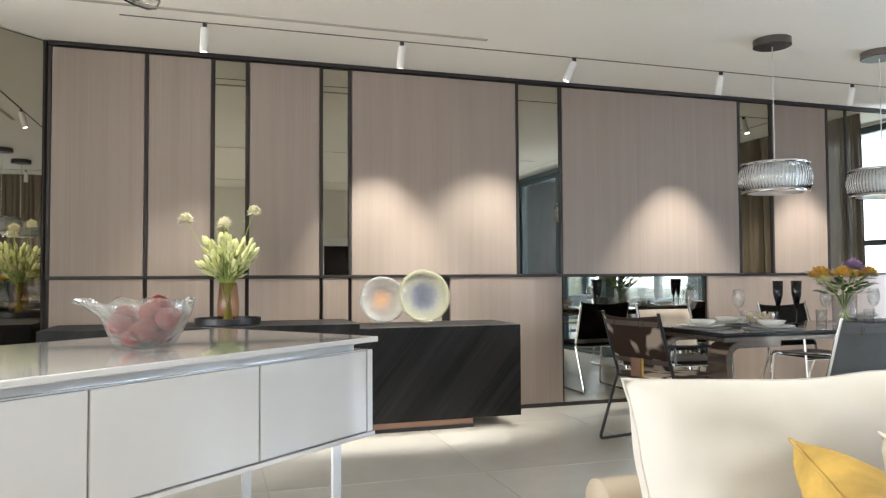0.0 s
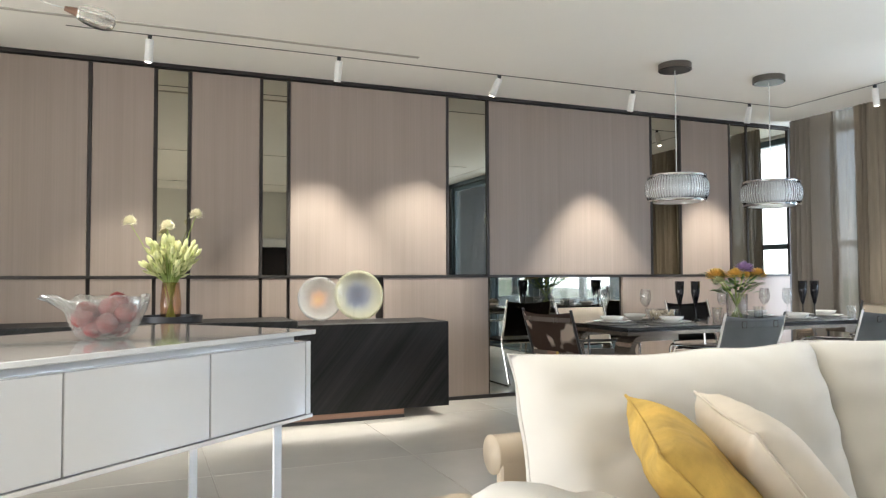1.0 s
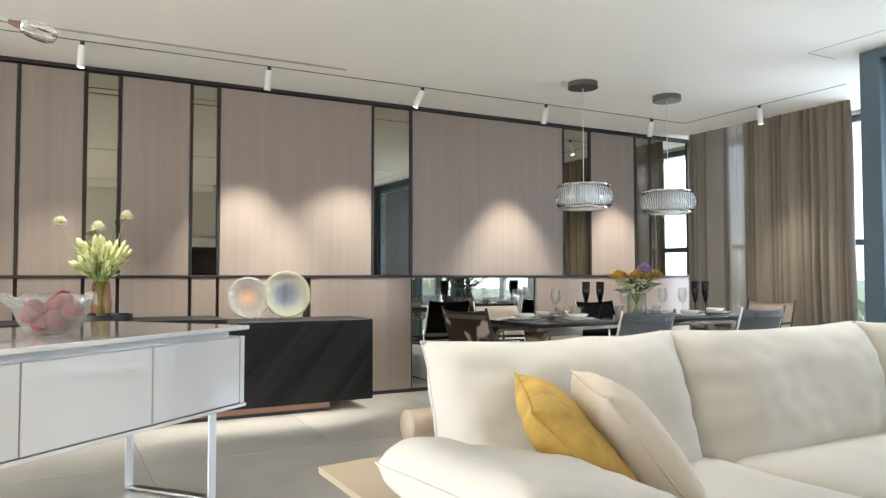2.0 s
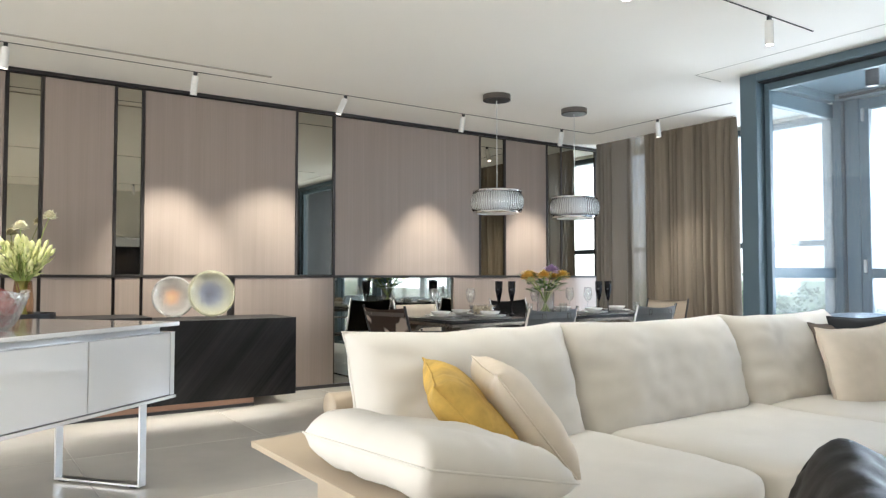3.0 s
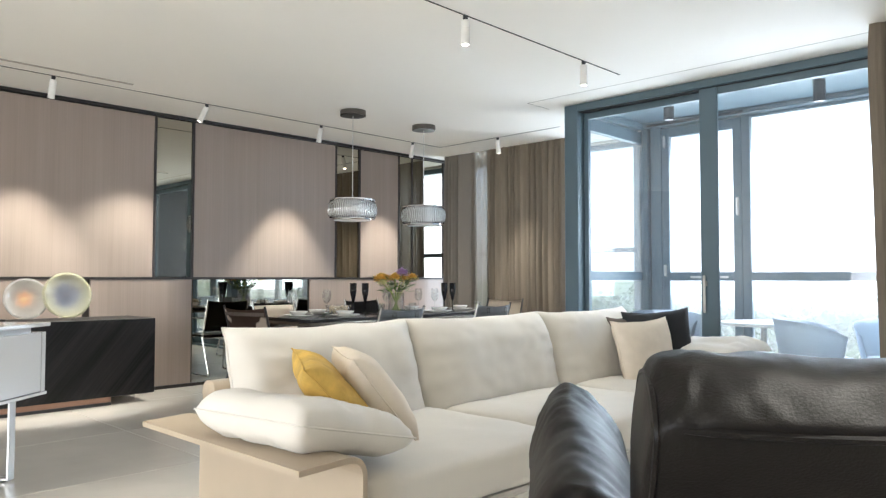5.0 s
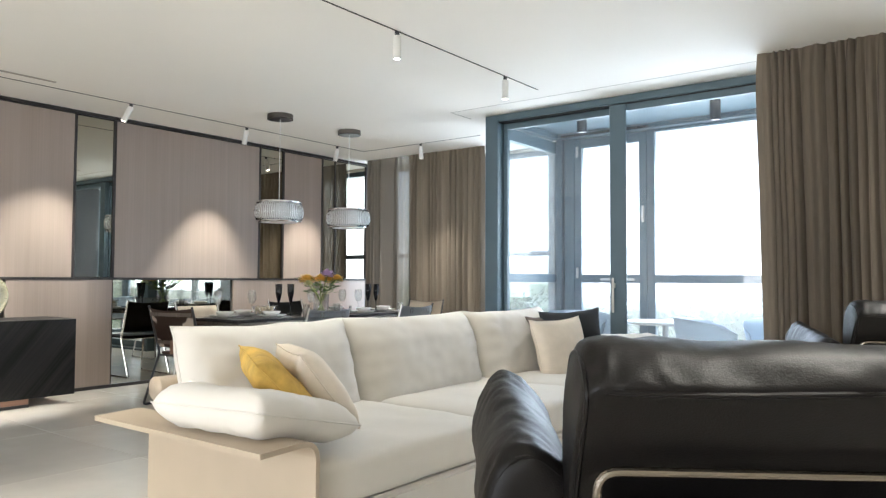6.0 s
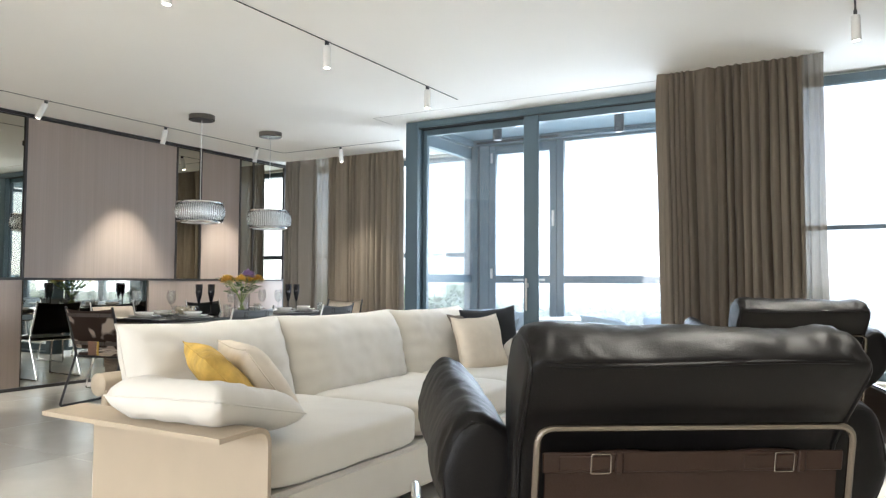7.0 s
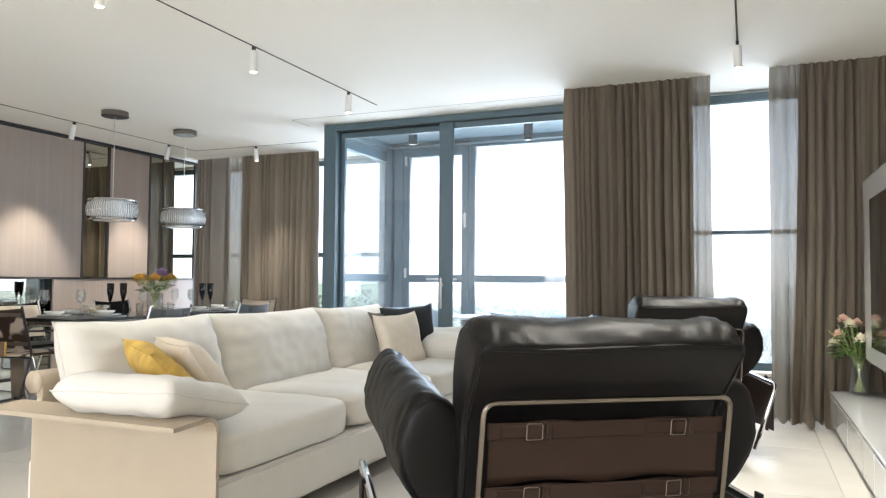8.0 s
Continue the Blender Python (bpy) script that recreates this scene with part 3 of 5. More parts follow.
def tub_chair(m):
    t = thing("tub_chair", "pale blue moulded tub chair on thin steel legs", "chair", m, "loggia chairs")
    bm = bmesh.new()
    n, rows = 28, 7
    grid = []
    for j in range(rows):
        s = j / (rows - 1)
        ring = []
        for k in range(n + 1):
            a = math.pi * (-0.72 + 1.44 * k / n) - math.pi / 2
            r = 0.27 + 0.06 * s
            h = 0.42 + s * (0.36 - 0.13 * (abs(k / n - 0.5) * 2) ** 3)
            ring.append(bm.verts.new((r * math.cos(a), r * math.sin(a), h)))
        grid.append(ring)
    for a, b in zip(grid, grid[1:]):
        for k in range(n):
            bm.faces.new((a[k], a[k + 1], b[k + 1], b[k]))
    bmesh.ops.solidify(bm, geom=bm.faces[:], thickness=0.03)
    part("shell", bm, "bluechair", t, smooth=True)
    part("seat", lathe([(0, 0.40), (0.25, 0.40), (0.28, 0.43), (0.26, 0.47), (0, 0.48)], 28), "bluechair", t, smooth=True)
    for sx in (-1, 1):
        for sy in (-1, 1):
            part("leg", tube([(sx * 0.18, sy * 0.18, 0.41), (sx * 0.25, sy * 0.25, 0.0)], 0.011, 8), "steel", t)
    return t


tub = tub_chair(pose(5.95, 1.72, 0, 0, 0, 150))
for m in (pose(6.05, -0.12, 0, 0, 0, 100), pose(5.75, 0.42, 0, 0, 0, 200), pose(6.2, 2.0, 0, 0, 0, 120)):
    copy_thing(tub, m)
lt = thing("loggia_table", "small white round loggia table on a steel foot", "table", pose(6.05, 0.95, 0))
part("tabletop", lathe([(0, 0.69), (0.37, 0.69), (0.38, 0.705), (0.37, 0.72), (0, 0.72)], 40), "whitetop", lt)
part("column", lathe([(0, 0.02), (0.03, 0.02), (0.03, 0.69), (0, 0.69)], 16), "brushed", lt)
part("foot", lathe([(0, 0), (0.22, 0), (0.22, 0.015), (0.03, 0.03), (0, 0.03)], 32), "brushed", lt)
loggia_lamp = thing("loggia_ceiling_lamp", "black cylindrical ceiling lamp in the loggia", "ceiling lamp", pose(5.75, 1.70, 2.82), group="loggia lamps")
part("housing", lathe([(0, 0), (0.05, 0), (0.05, -0.19), (0.044, -0.19), (0.044, -0.18), (0, -0.18)], 24), "black_metal", loggia_lamp)
part("diffuser", lathe([(0, -0.181), (0.043, -0.181), (0.043, -0.185), (0, -0.185)], 24), "whitetop", loggia_lamp)
copy_thing(loggia_lamp, pose(5.95, 0.42, 2.82))


# ---------------------------------------------------------------- ceiling fittings
WARM = (1.0, 0.90, 0.71)
more("cable", "clear_cable", (0.6, 0.6, 0.58), 0.3)
more("canopy_steel", "satin_canopy_steel", (0.17, 0.155, 0.14), 0.25, metal=1.0, vary=0.05)
more("slot", "dark_slot", (0.05, 0.045, 0.04), 0.8)
more("seam", "plaster_joint", (0.42, 0.39, 0.34), 0.9)


def track(name, pts, w=0.012):
    bm = bmesh.new()
    for (x0, y0), (x1, y1) in zip(pts, pts[1:]):
        box(min(x0, x1) - w / 2, max(x0, x1) + w / 2, min(y0, y1) - w / 2, max(y0, y1) + w / 2, CEIL - 0.003, CEIL + 0.01, 0, bm=bm)
    return tagged(part(name, bm, "slot"), "thin black magnetic lighting track set into the ceiling", "lighting track", group="ceiling tracks")


track("lighting_track", [(-0.55, 4.86), (5.84, 4.86)])
track("lighting_track", [(5.84, 4.845), (5.84, 3.03)], 0.008)
track("lighting_track", [(-3.2, 1.49), (4.48, 1.49)])
track("lighting_track", [(-2.0, -1.70), (3.80, -1.70)])
sl = tagged(new("air_slot"), "long thin ceiling air slot with a pale rim", "air slot", kind="structure")
part("rim", box(-2.2, 1.857, 4.64, 4.675, CEIL - 0.006, CEIL + 0.01, 0.002), "seam", sl)
sj = bmesh.new()
box(4.74, 4.748, -0.28, 2.63, CEIL - 0.0015, CEIL + 0.01, 0, bm=sj)
box(4.748, 5.09, 2.622, 2.63, CEIL - 0.0015, CEIL + 0.01, 0, bm=sj)
tagged(part("curtain_pocket_joint", sj, "seam"), "hairline joint of the closed curtain pocket", "ceiling joint", kind="structure")


def spot_lamp(x, y, aim, power, cone=62):
    t = thing("track_spotlight", "white cylindrical track spotlight, lit", "spotlight", pose(x, y, CEIL), group="track spotlights")
    part("adapter", box(-0.014, 0.014, -0.010, 0.010, -0.03, -0.003, 0.002), "black_metal", t)
    d = (Vector(aim) - Vector((x, y, CEIL - 0.04))).normalized()
    rot = d.to_track_quat("-Z", "Y").to_matrix().to_4x4()
    m = Matrix.Translation((0, 0, -0.035)) @ rot
    b = lathe([(0, 0.0), (0.024, 0.0), (0.027, -0.003), (0.027, -0.155), (0.023, -0.156), (0.022, -0.146), (0, -0.146)], 24)
    b.transform(m)
    part("housing", b, "white_metal", t, smooth=False)
    g = lathe([(0, -0.147), (0.021, -0.147), (0.021, -0.151), (0, -0.151)], 20)
    g.transform(m)
    part("lens", g, "lamp", t)
    lamp("spot_light", "SPOT", Matrix.Translation((x, y, CEIL)) @ m @ Matrix.Translation((0, 0, -0.17)), power, WARM, size=0.02, cone=radians(cone), blend=0.75)
    return t


for x, tx in ((-0.042, -0.12), (1.287, 1.25), (2.645, 2.05), (3.985, 3.96), (5.36, 5.42)):
    spot_lamp(x, 4.86, (tx, 5.27 if x > 0 else 5.02, 1.2), 84 if x > 0 else 50, 60 if x > 0 else 64)
spot_lamp(5.84, 3.91, (6.05, 3.88, 0.6), 75)
spot_lamp(2.62, 1.49, (2.62, 1.49, 0.4), 24)
spot_lamp(3.96, 1.49, (3.96, 1.49, 0.4), 24)
spot_lamp(1.28, 1.49, (1.28, 1.49, 0.4), 24)
spot_lamp(-0.06, 1.49, (-0.06, 1.49, 0.4), 24)
spot_lamp(-1.40, 1.49, (-1.40, 1.49, 0.4), 45, 100)
spot_lamp(-2.74, 1.49, (-2.74, 1.49, 0.4), 45, 100)
spot_lamp(-1.2, -1.70, (-1.2, -1.66, 0.4), 40, 100)
spot_lamp(3.75, -1.70, (3.77, -1.76, 0.3), 70, 80)
spot_lamp(2.40, -1.70, (2.40, -1.9, 0.4), 70, 80)
spot_lamp(1.05, -1.70, (0.85, -1.6, 0.4), 55, 75)


def real_glass(name, colour=(1, 1, 1), rough=0.0, bump=0.0, bump_scale=40, ior=1.45, trans=1.0):
    m = material(name, colour, rough, bump=bump, bump_scale=bump_scale)
    b = m.node_tree.nodes["Principled BSDF"]
    b.inputs["Transmission Weight"].default_value = trans
    b.inputs["IOR"].default_value = ior
    M[name] = m


real_glass("crystal", (0.96, 0.97, 0.97), 0.06)
M["clear_glass"] = pane_glass("clear_glass", (0.97, 0.98, 0.98), veil=0.02, shine_least=0.09)
M["ice_glass"] = pane_glass("ice_glass", (0.95, 0.97, 0.96), veil=0.085)
ice = M["ice_glass"].node_tree
co, nz, bp = ice.nodes.new("ShaderNodeTexCoord"), ice.nodes.new("ShaderNodeTexNoise"), ice.nodes.new("ShaderNodeBump")
nz.inputs["Scale"].default_value, nz.inputs["Detail"].default_value = 34, 3
bp.inputs["Strength"].default_value, bp.inputs["Distance"].default_value = 1.0, 0.02
ice.links.new(co.outputs["Object"], nz.inputs["Vector"])
ice.links.new(nz.outputs[0], bp.inputs["Height"])
for nd in ice.nodes:
    if nd.bl_idname in ("ShaderNodeBsdfGlossy", "ShaderNodeLayerWeight"):
        ice.links.new(bp.outputs[0], nd.inputs["Normal"])
    if nd.bl_idname == "ShaderNodeBsdfGlossy":
        nd.inputs["Roughness"].default_value = 0.06
    if nd.bl_idname == "ShaderNodeMath" and nd.operation == "MULTIPLY_ADD":
        nd.inputs[1].default_value, nd.inputs[2].default_value = 1.0, 0.16
M["amber_glass"] = pane_glass("amber_glass", (0.91, 0.82, 0.72))
more("black_glass", "black_glass", (0.008, 0.008, 0.010), 0.06)


def pendant(x, y):
    t = thing("pendant_lamp", "drum pendant of crystal rods with chrome rims on a thin cable", "pendant lamp", pose(x, y, CEIL), group="pendants over the dining table")
    part("canopy", lathe([(0, 0), (0.128, 0), (0.128, -0.047), (0.125, -0.050), (0.118, -0.050), (0.118, -0.044), (0, -0.044)], 48), "canopy_steel", t, "satin steel ceiling canopy")
    part("canopy_face", lathe([(0, -0.0445), (0.1175, -0.0445), (0.1175, -0.0515), (0, -0.0515)], 48), "black_metal", t, "dark underside")
    part("cable", tube([(0, 0, -0.051), (0, 0, -0.88)], 0.004, 6), "cable", t)
    zt, zb = 1.882 - CEIL, 1.69 - CEIL
    pts = [(0.212 + 0.024 * math.sin(math.pi * j / 5) ** 0.8, 0, zt - 0.012 + (zb - zt + 0.024) * j / 5) for j in range(6)]
    rod = part("crystal_rod", tube(pts, 0.0095, 6), "crystal", t, smooth=True)
    for k in range(1, 64):
        o = new("crystal_rod", rod.data)
        o.parent = t
        o.matrix_basis = pose(0, 0, 0, 0, 0, 360 * k / 64)
    for z, r in ((zt, 0.218), (zb, 0.212)):
        part("rim", lathe([(r - 0.03, z - 0.008), (r + 0.008, z - 0.008), (r + 0.010, z), (r + 0.008, z + 0.008), (r - 0.03, z + 0.008), (r - 0.03, z - 0.008)], 56), "steel", t, "chrome rim")
    part("top_plate", lathe([(0, zt + 0.012), (0.17, zt + 0.012), (0.205, zt + 0.004), (0.205, zt - 0.006), (0, zt - 0.006)], 48), "steel", t)
    part("inner_shade", lathe([(0.175, zt - 0.01), (0.175, zb + 0.01), (0.171, zb + 0.01), (0.171, zt - 0.01)], 40), "whitetop", t)
    part("diffuser", lathe([(0, zb - 0.002), (0.186, zb - 0.002), (0.186, zb + 0.006), (0, zb + 0.006)], 48), "whitetop", t, "frosted white diffuser disc")
    return t


pend = pendant(3.80, 4.08)
copy_thing(pend, pose(4.785, 4.08, CEIL))

# glass branch lamp that hangs into view near the white console
br = thing("branch_lamp", "hanging branch lamp with ribbed crystal bulbs and brass sockets", "hanging lamp", pose(-0.62, 3.05, CEIL))
part("canopy", lathe([(0, 0), (0.07, 0), (0.07, -0.02), (0, -0.022)], 32), "brushed", br)
for k, (dx, dy, dz, tilt) in enumerate(((0.26, 0.1, -0.47, 80), (0.22, -0.22, -0.36, 80))):
    bulb = lathe([(0, 0), (0.018, 0), (0.03, -0.01), (0.038, -0.03), (0.045, -0.07), (0.046, -0.12), (0.034, -0.155), (0.0, -0.165)], 20)
    for i, v in enumerate(bulb.verts):
        if i % 2:
            v.co.x, v.co.y = v.co.x * 0.9, v.co.y * 0.9
    at = Matrix.Translation((dx, dy, dz)) @ pose(0, 0, 0, 0, -tilt, 8)
    bulb.transform(at)
    part("bulb", bulb, "crystal", br, "ribbed crystal bulb")
    so = lathe([(0, 0.05), (0.010, 0.05), (0.02, 0.0), (0.019, -0.004), (0, -0.004)], 16)
    so.transform(at)
    part("socket", so, "copper", br, "brass socket")
    end = at @ Vector((0, 0, 0.05))
    part("wire", tube(bend([end, end + Vector((-0.12, 0, 0.02)), (0.02, 0, -0.022)], 0.1), 0.0025, 6), "cable", br)


# ---------------------------------------------------------------- curtains
def curtain(name, x_top, x_bot, y0, y1, folds, amp, mat, label, seed, ztop=CEIL - 0.004, puddle=0.0, flare=0.0):
    rng_ = random.Random(seed)
    n, rows = int(folds * 12), 26
    bm = bmesh.new()
    ph = [rng_.uniform(-0.6, 0.6) for _ in range(int(folds) + 3)]
    grid = []
    for j in range(rows):
        f = j / (rows - 1)
        row = []
        for k in range(n + 1):
            u = k / n
            c = max(0.0, min(folds, folds * (u + 1.5 / folds * noise.noise(Vector((u * folds * 0.31, seed * 2.7, 0))))))
            i = int(c)
            w = ph[i] * (1 - (c - i)) + ph[i + 1] * (c - i)
            a = 2 * math.pi * (c + 0.30 * w + 0.10 * w * f)
            depth = amp * (0.62 + 0.38 * f) * (1 + 0.95 * ph[(i + 1) % len(ph)])
            pinch = 0.45 + 0.55 * min(1, f / 0.06)
            crimp = 0.30 * math.sin(2.3 * a + 5 * w + 1.2 * f) * (0.4 + 0.6 * f)
            x = x_top + (x_bot - x_top) * f + depth * pinch * (math.sin(a) + crimp)
            y = y0 + (y1 - y0) * u + 0.35 * depth * math.cos(a) * min(1, f / 0.06) + flare * f * f * (u - 0.5)
            y += 0.010 * noise.noise(Vector((u * 6 + seed, f * 3, seed)))
            z = ztop * (1 - f)
            if j == 0:
                z += 0.006 + 0.003 * math.cos(a)
            if puddle and f > 0.93:
                s = (f - 0.93) / 0.07
                x -= puddle * s * (0.6 + 0.5 * math.sin(a * 0.5 + seed))
                z = max(0.012 + 0.02 * (1 + math.sin(a * 1.7)) * s, z * (1 - 0.4 * s))
            row.append(bm.verts.new((x, y, max(z, 0.006))))
        grid.append(row)
    for a, b in zip(grid, grid[1:]):
        for k in range(n):
            bm.faces.new((a[k], a[k + 1], b[k + 1], b[k]))
    return tagged(part(name, bm, mat, smooth=True), label, "curtain", group="curtains")


TA = "taupe linen curtain hanging in deep folds to the floor"
SH = "sheer grey linen edge of a curtain, lit from behind"
curtain("curtain", 6.40, 6.43, 3.36, 4.56, 15, 0.052, "curtain", TA, 1)
curtain("sheer_curtain", 6.42, 6.44, 4.55, 4.80, 3, 0.035, "sheer", SH, 2)
curtain("sheer_curtain", 6.41, 6.43, 4.79, 5.34, 6, 0.040, "linen", "grey-brown linen curtain half, loosely woven", 8)
curtain("curtain", 4.58, 4.80, -1.36, -0.30, 15, 0.056, "curtain", TA, 3)
curtain("sheer_curtain", 4.57, 4.80, -1.49, -1.35, 2, 0.035, "sheer", SH, 4, flare=0.05)
curtain("sheer_curtain", 4.50, 4.80, -2.17, -1.92, 3, 0.03, "sheer", SH, 5, puddle=0.05)
curtain("curtain", 4.50, 4.80, -2.78, -2.13, 10, 0.055, "curtain", "taupe linen curtain whose hem lies gathered on the floor", 6, puddle=0.17, flare=0.12)

# ---------------------------------------------------------------- sofa
sofa = thing("sofa", "ivory linen three-seat sofa with tan saddle leather side wings", "sofa", pose(0.71, 0.175, 0.014))
L = 3.26
part("base", box(0.02, L - 0.02, 0.004, 1.06, 0.075, 0.292, 0.018, 3), "sofa", sofa, smooth=False)
for x in (0.15, L - 0.15):
    for y in (0.12, 0.95):
        part("foot", box(x - 0.05, x + 0.05, y - 0.03, y + 0.03, 0.0, 0.072, 0.004), "black_metal", sofa)


def swept(profile, y0, y1, thick):
    """A bent sheet: a line in x and z, given thickness, drawn out along y."""
    pts = [Vector((x, 0, z)) for x, z in profile]
    bm = bmesh.new()
    rows = []
    for i, p in enumerate(pts):
        d = (pts[min(i + 1, len(pts) - 1)] - pts[max(i - 1, 0)]).normalized()
        nrm = Vector((-d.z, 0, d.x)) * thick / 2
        rows.append([bm.verts.new((q.x, y, q.z)) for q in (p + nrm, p - nrm) for y in (y0, y1)])
    for a, b in zip(rows, rows[1:]):
        bm.faces.new((a[0], b[0], b[1], a[1]))
        bm.faces.new((a[3], b[3], b[2], a[2]))
        bm.faces.new((a[2], b[2], b[0], a[0]))
        bm.faces.new((a[1], b[1], b[3], a[3]))
    for e in (rows[0], rows[-1]):
        bm.faces.new((e[0], e[1], e[3], e[2]))
    bmesh.ops.recalc_face_normals(bm, faces=bm.faces[:])
    return bm


def wing(side):
    x = -0.012 if side < 0 else L + 0.012
    line = bend([(x, 0, 0.02), (x, 0, 0.562), (x + side * 0.24, 0, 0.552)], 0.07, 8)
    return swept([(p.x, p.z) for p in line], -0.03, 0.98, 0.018)


part("side_wing", wing(-1), "saddle", sofa, "tan saddle leather side panel folded out into a shelf")
part("side_wing", wing(1), "saddle", sofa, "tan saddle leather side panel folded out into a shelf")
bm = box(0.09, L - 0.09, 1.065, 1.10, 0.04, 0.61, 0.006)
panel = part("back_panel", bm, "saddle", sofa, "tan saddle leather back panel rolled over at the top")
bm = tube([(0.085, 1.115, 0.615), (0.09, 1.115, 0.615), (L / 2, 1.115, 0.615), (L - 0.09, 1.115, 0.615), (L - 0.085, 1.115, 0.615)], 0.052, 32)
part("rolled_edge", bm, "saddle", panel, smooth=True)
seats = ((0.01, 1.13), (1.13, 2.25), (2.25, L - 0.01))
for i, (a, b) in enumerate(seats):
    part("seat_cushion", soft(b - a, 1.02, 0.195, 7, 22, 0.007, 5, seed=i, m=pose((a + b) / 2, 0.505, 0.383)), "sofa", sofa, smooth=True)
for i, (a, b) in enumerate(((0.085, 1.06), (1.045, 2.19), (2.175, 3.22))):
    m = pose((a + b) / 2, 0.90, 0.628, 74, 0, (-1, 0.5, 1.5)[i])
    bm = pad(b - a + 0.02, 0.55, 0.30, 4.2, 0.016, 0.017, 5.5, 10 + i, m, 44, slump=0.02, ears=0.012)
    cord = rim_cord(bm, 44, 0.003)
    cushion = part("back_cushion", bm, "sofa", sofa, smooth=True)
    part("piping", cord, "sofa", cushion, smooth=True)


def leaning(x, y, z, yaw, lean, roll=0):
    """The pose of a cushion whose face looks along yaw (degrees from -y towards +x), leaning back, rolled in its own plane."""
    return pose(x, y, z, 0, 0, yaw) @ pose(0, 0, 0, 90 - lean, 0, 0) @ pose(0, 0, 0, 0, 0, roll)


def pillow(name, label, w, h, d, m, mat, seed, power=4.0, wr=0.008, hollow=0.09, ears=0.012):
    t = thing(name, label, "cushion", m, "loose cushions")
    bm = pad(w, h, d, power, hollow, wr, 8, seed, ears=ears)
    cord = rim_cord(bm, 26)
    part("cover", bm, mat, t, smooth=True)
    part("piping", cord, mat, t, smooth=True)
    return t


pillow("arm_cushion", "plump ivory linen cushion lying over the sofa arm", 0.51, 0.62, 0.165, pose(0.722, 0.50, 0.622, -2, 13, 2), "sofa", 21, 6, 0.013, 0.03, -0.05)
pillow("arm_cushion", "plump ivory linen cushion lying over the sofa arm", 0.48, 0.66, 0.21, pose(3.93, 0.52, 0.60, -4, -10, -3), "sofa", 22, 6, 0.014, 0.03, -0.05)
pillow("throw_cushion", "mustard yellow woven throw cushion leaning on the sofa back", 0.40, 0.40, 0.14, leaning(1.00, 0.70, 0.665, 56, 44, 8), "yellow", 23)
pillow("throw_cushion", "beige linen throw cushion leaning on the sofa back", 0.42, 0.42, 0.16, leaning(1.20, 0.70, 0.65, 62, 38, 2), "beige", 24)
pillow("throw_cushion", "beige linen throw cushion standing upright on the sofa", 0.48, 0.43, 0.15, leaning(3.47, 0.72, 0.645, -16, 16, 2), "beige", 25)
pillow("throw_cushion", "charcoal throw cushion behind a beige one", 0.46, 0.50, 0.14, leaning(3.72, 0.75, 0.66, -40, 14, 4), "darkcloth", 26)
pillow("throw_cushion", "grey-brown throw cushion tucked behind a beige one", 0.46, 0.42, 0.12, leaning(3.66, 0.87, 0.665, -12, 20, 2), "browncloth", 27)


# ---------------------------------------------------------------- leather armchairs
more("darksteel", "gunmetal_steel", (0.20, 0.172, 0.145), 0.26, metal=1.0, vary=0.1)


def bolster(profile, length, seed, m, wr):
    """A leather cushion drawn out along x from a closed line of (y, z), rounded and gathered at its ends."""
    pts = [Vector((0, y, z)) for y, z in profile]
    fine = []
    n = len(pts)
    for i in range(n):
        p0, p1, p2, p3 = pts[i - 1], pts[i], pts[(i + 1) % n], pts[(i + 2) % n]
        for k in range(4):
            f = k / 4
            fine.append(0.5 * ((2 * p1) + (p2 - p0) * f + (2 * p0 - 5 * p1 + 4 * p2 - p3) * f * f + (3 * p1 - p0 - 3 * p2 + p3) * f ** 3))
    mid = sum(fine, Vector()) / len(fine)
    bm = bmesh.new()
    rows = []
    steps = 72
    for j in range(steps + 1):
        u = -1 + 2 * j / steps
        u = math.copysign(1 - (1 - abs(u)) ** 1.5, u)
        shrink = max(0.0, 1 - abs(u) ** 34) ** 0.5
        row = []
        for p in fine:
            q = mid + (p - mid) * (0.55 + 0.45 * shrink)
            c = Vector((u * length / 2, q.y, q.z))
            w = c * 6 + Vector((seed * 1.3, seed, seed * 0.7))
            d = noise.noise(w) + 0.40 * noise.noise(Vector((w.x * 1.6, w.y * 2.6, w.z * 2.2))) + 0.35 * (1 - abs(noise.noise(w * 3.6)) * 4) * (0.4 + 0.6 * abs(u) ** 3)
            gather = math.sin(40 * (q.z + q.y) + 4 * noise.noise(w)) * max(0, abs(u) - 0.72) * 1.4
            out = (p - mid).normalized()
            row.append(bm.verts.new(m @ (c + out * (d * wr * 0.55 + gather * wr * 0.22))))
        rows.append(row)
    for a, b in zip(rows, rows[1:]):
        for k in range(len(fine)):
            bm.faces.new((a[k], a[(k + 1) % len(fine)], b[(k + 1) % len(fine)], b[k]))
    bm.faces.new(rows[0][::-1])
    bm.faces.new(rows[-1])
    bmesh.ops.recalc_face_normals(bm, faces=bm.faces[:])
    return bm


def end_piping(profile, length, m, u=0.965, grow=1.0):
    """Corded seam round one end of a bolster."""
    mid = Vector((0, sum(p[0] for p in profile) / len(profile), sum(p[1] for p in profile) / len(profile)))
    k = 0.55 + 0.45 * max(0.0, 1 - abs(u) ** 34) ** 0.5
    pts = [m @ (Vector((u * length / 2, 0, 0)) + mid + (Vector((0, y, z)) - mid) * k * grow) for y, z in profile]
    return tube(bend(pts + [pts[0]], 0.03, 4), 0.0045, 6)


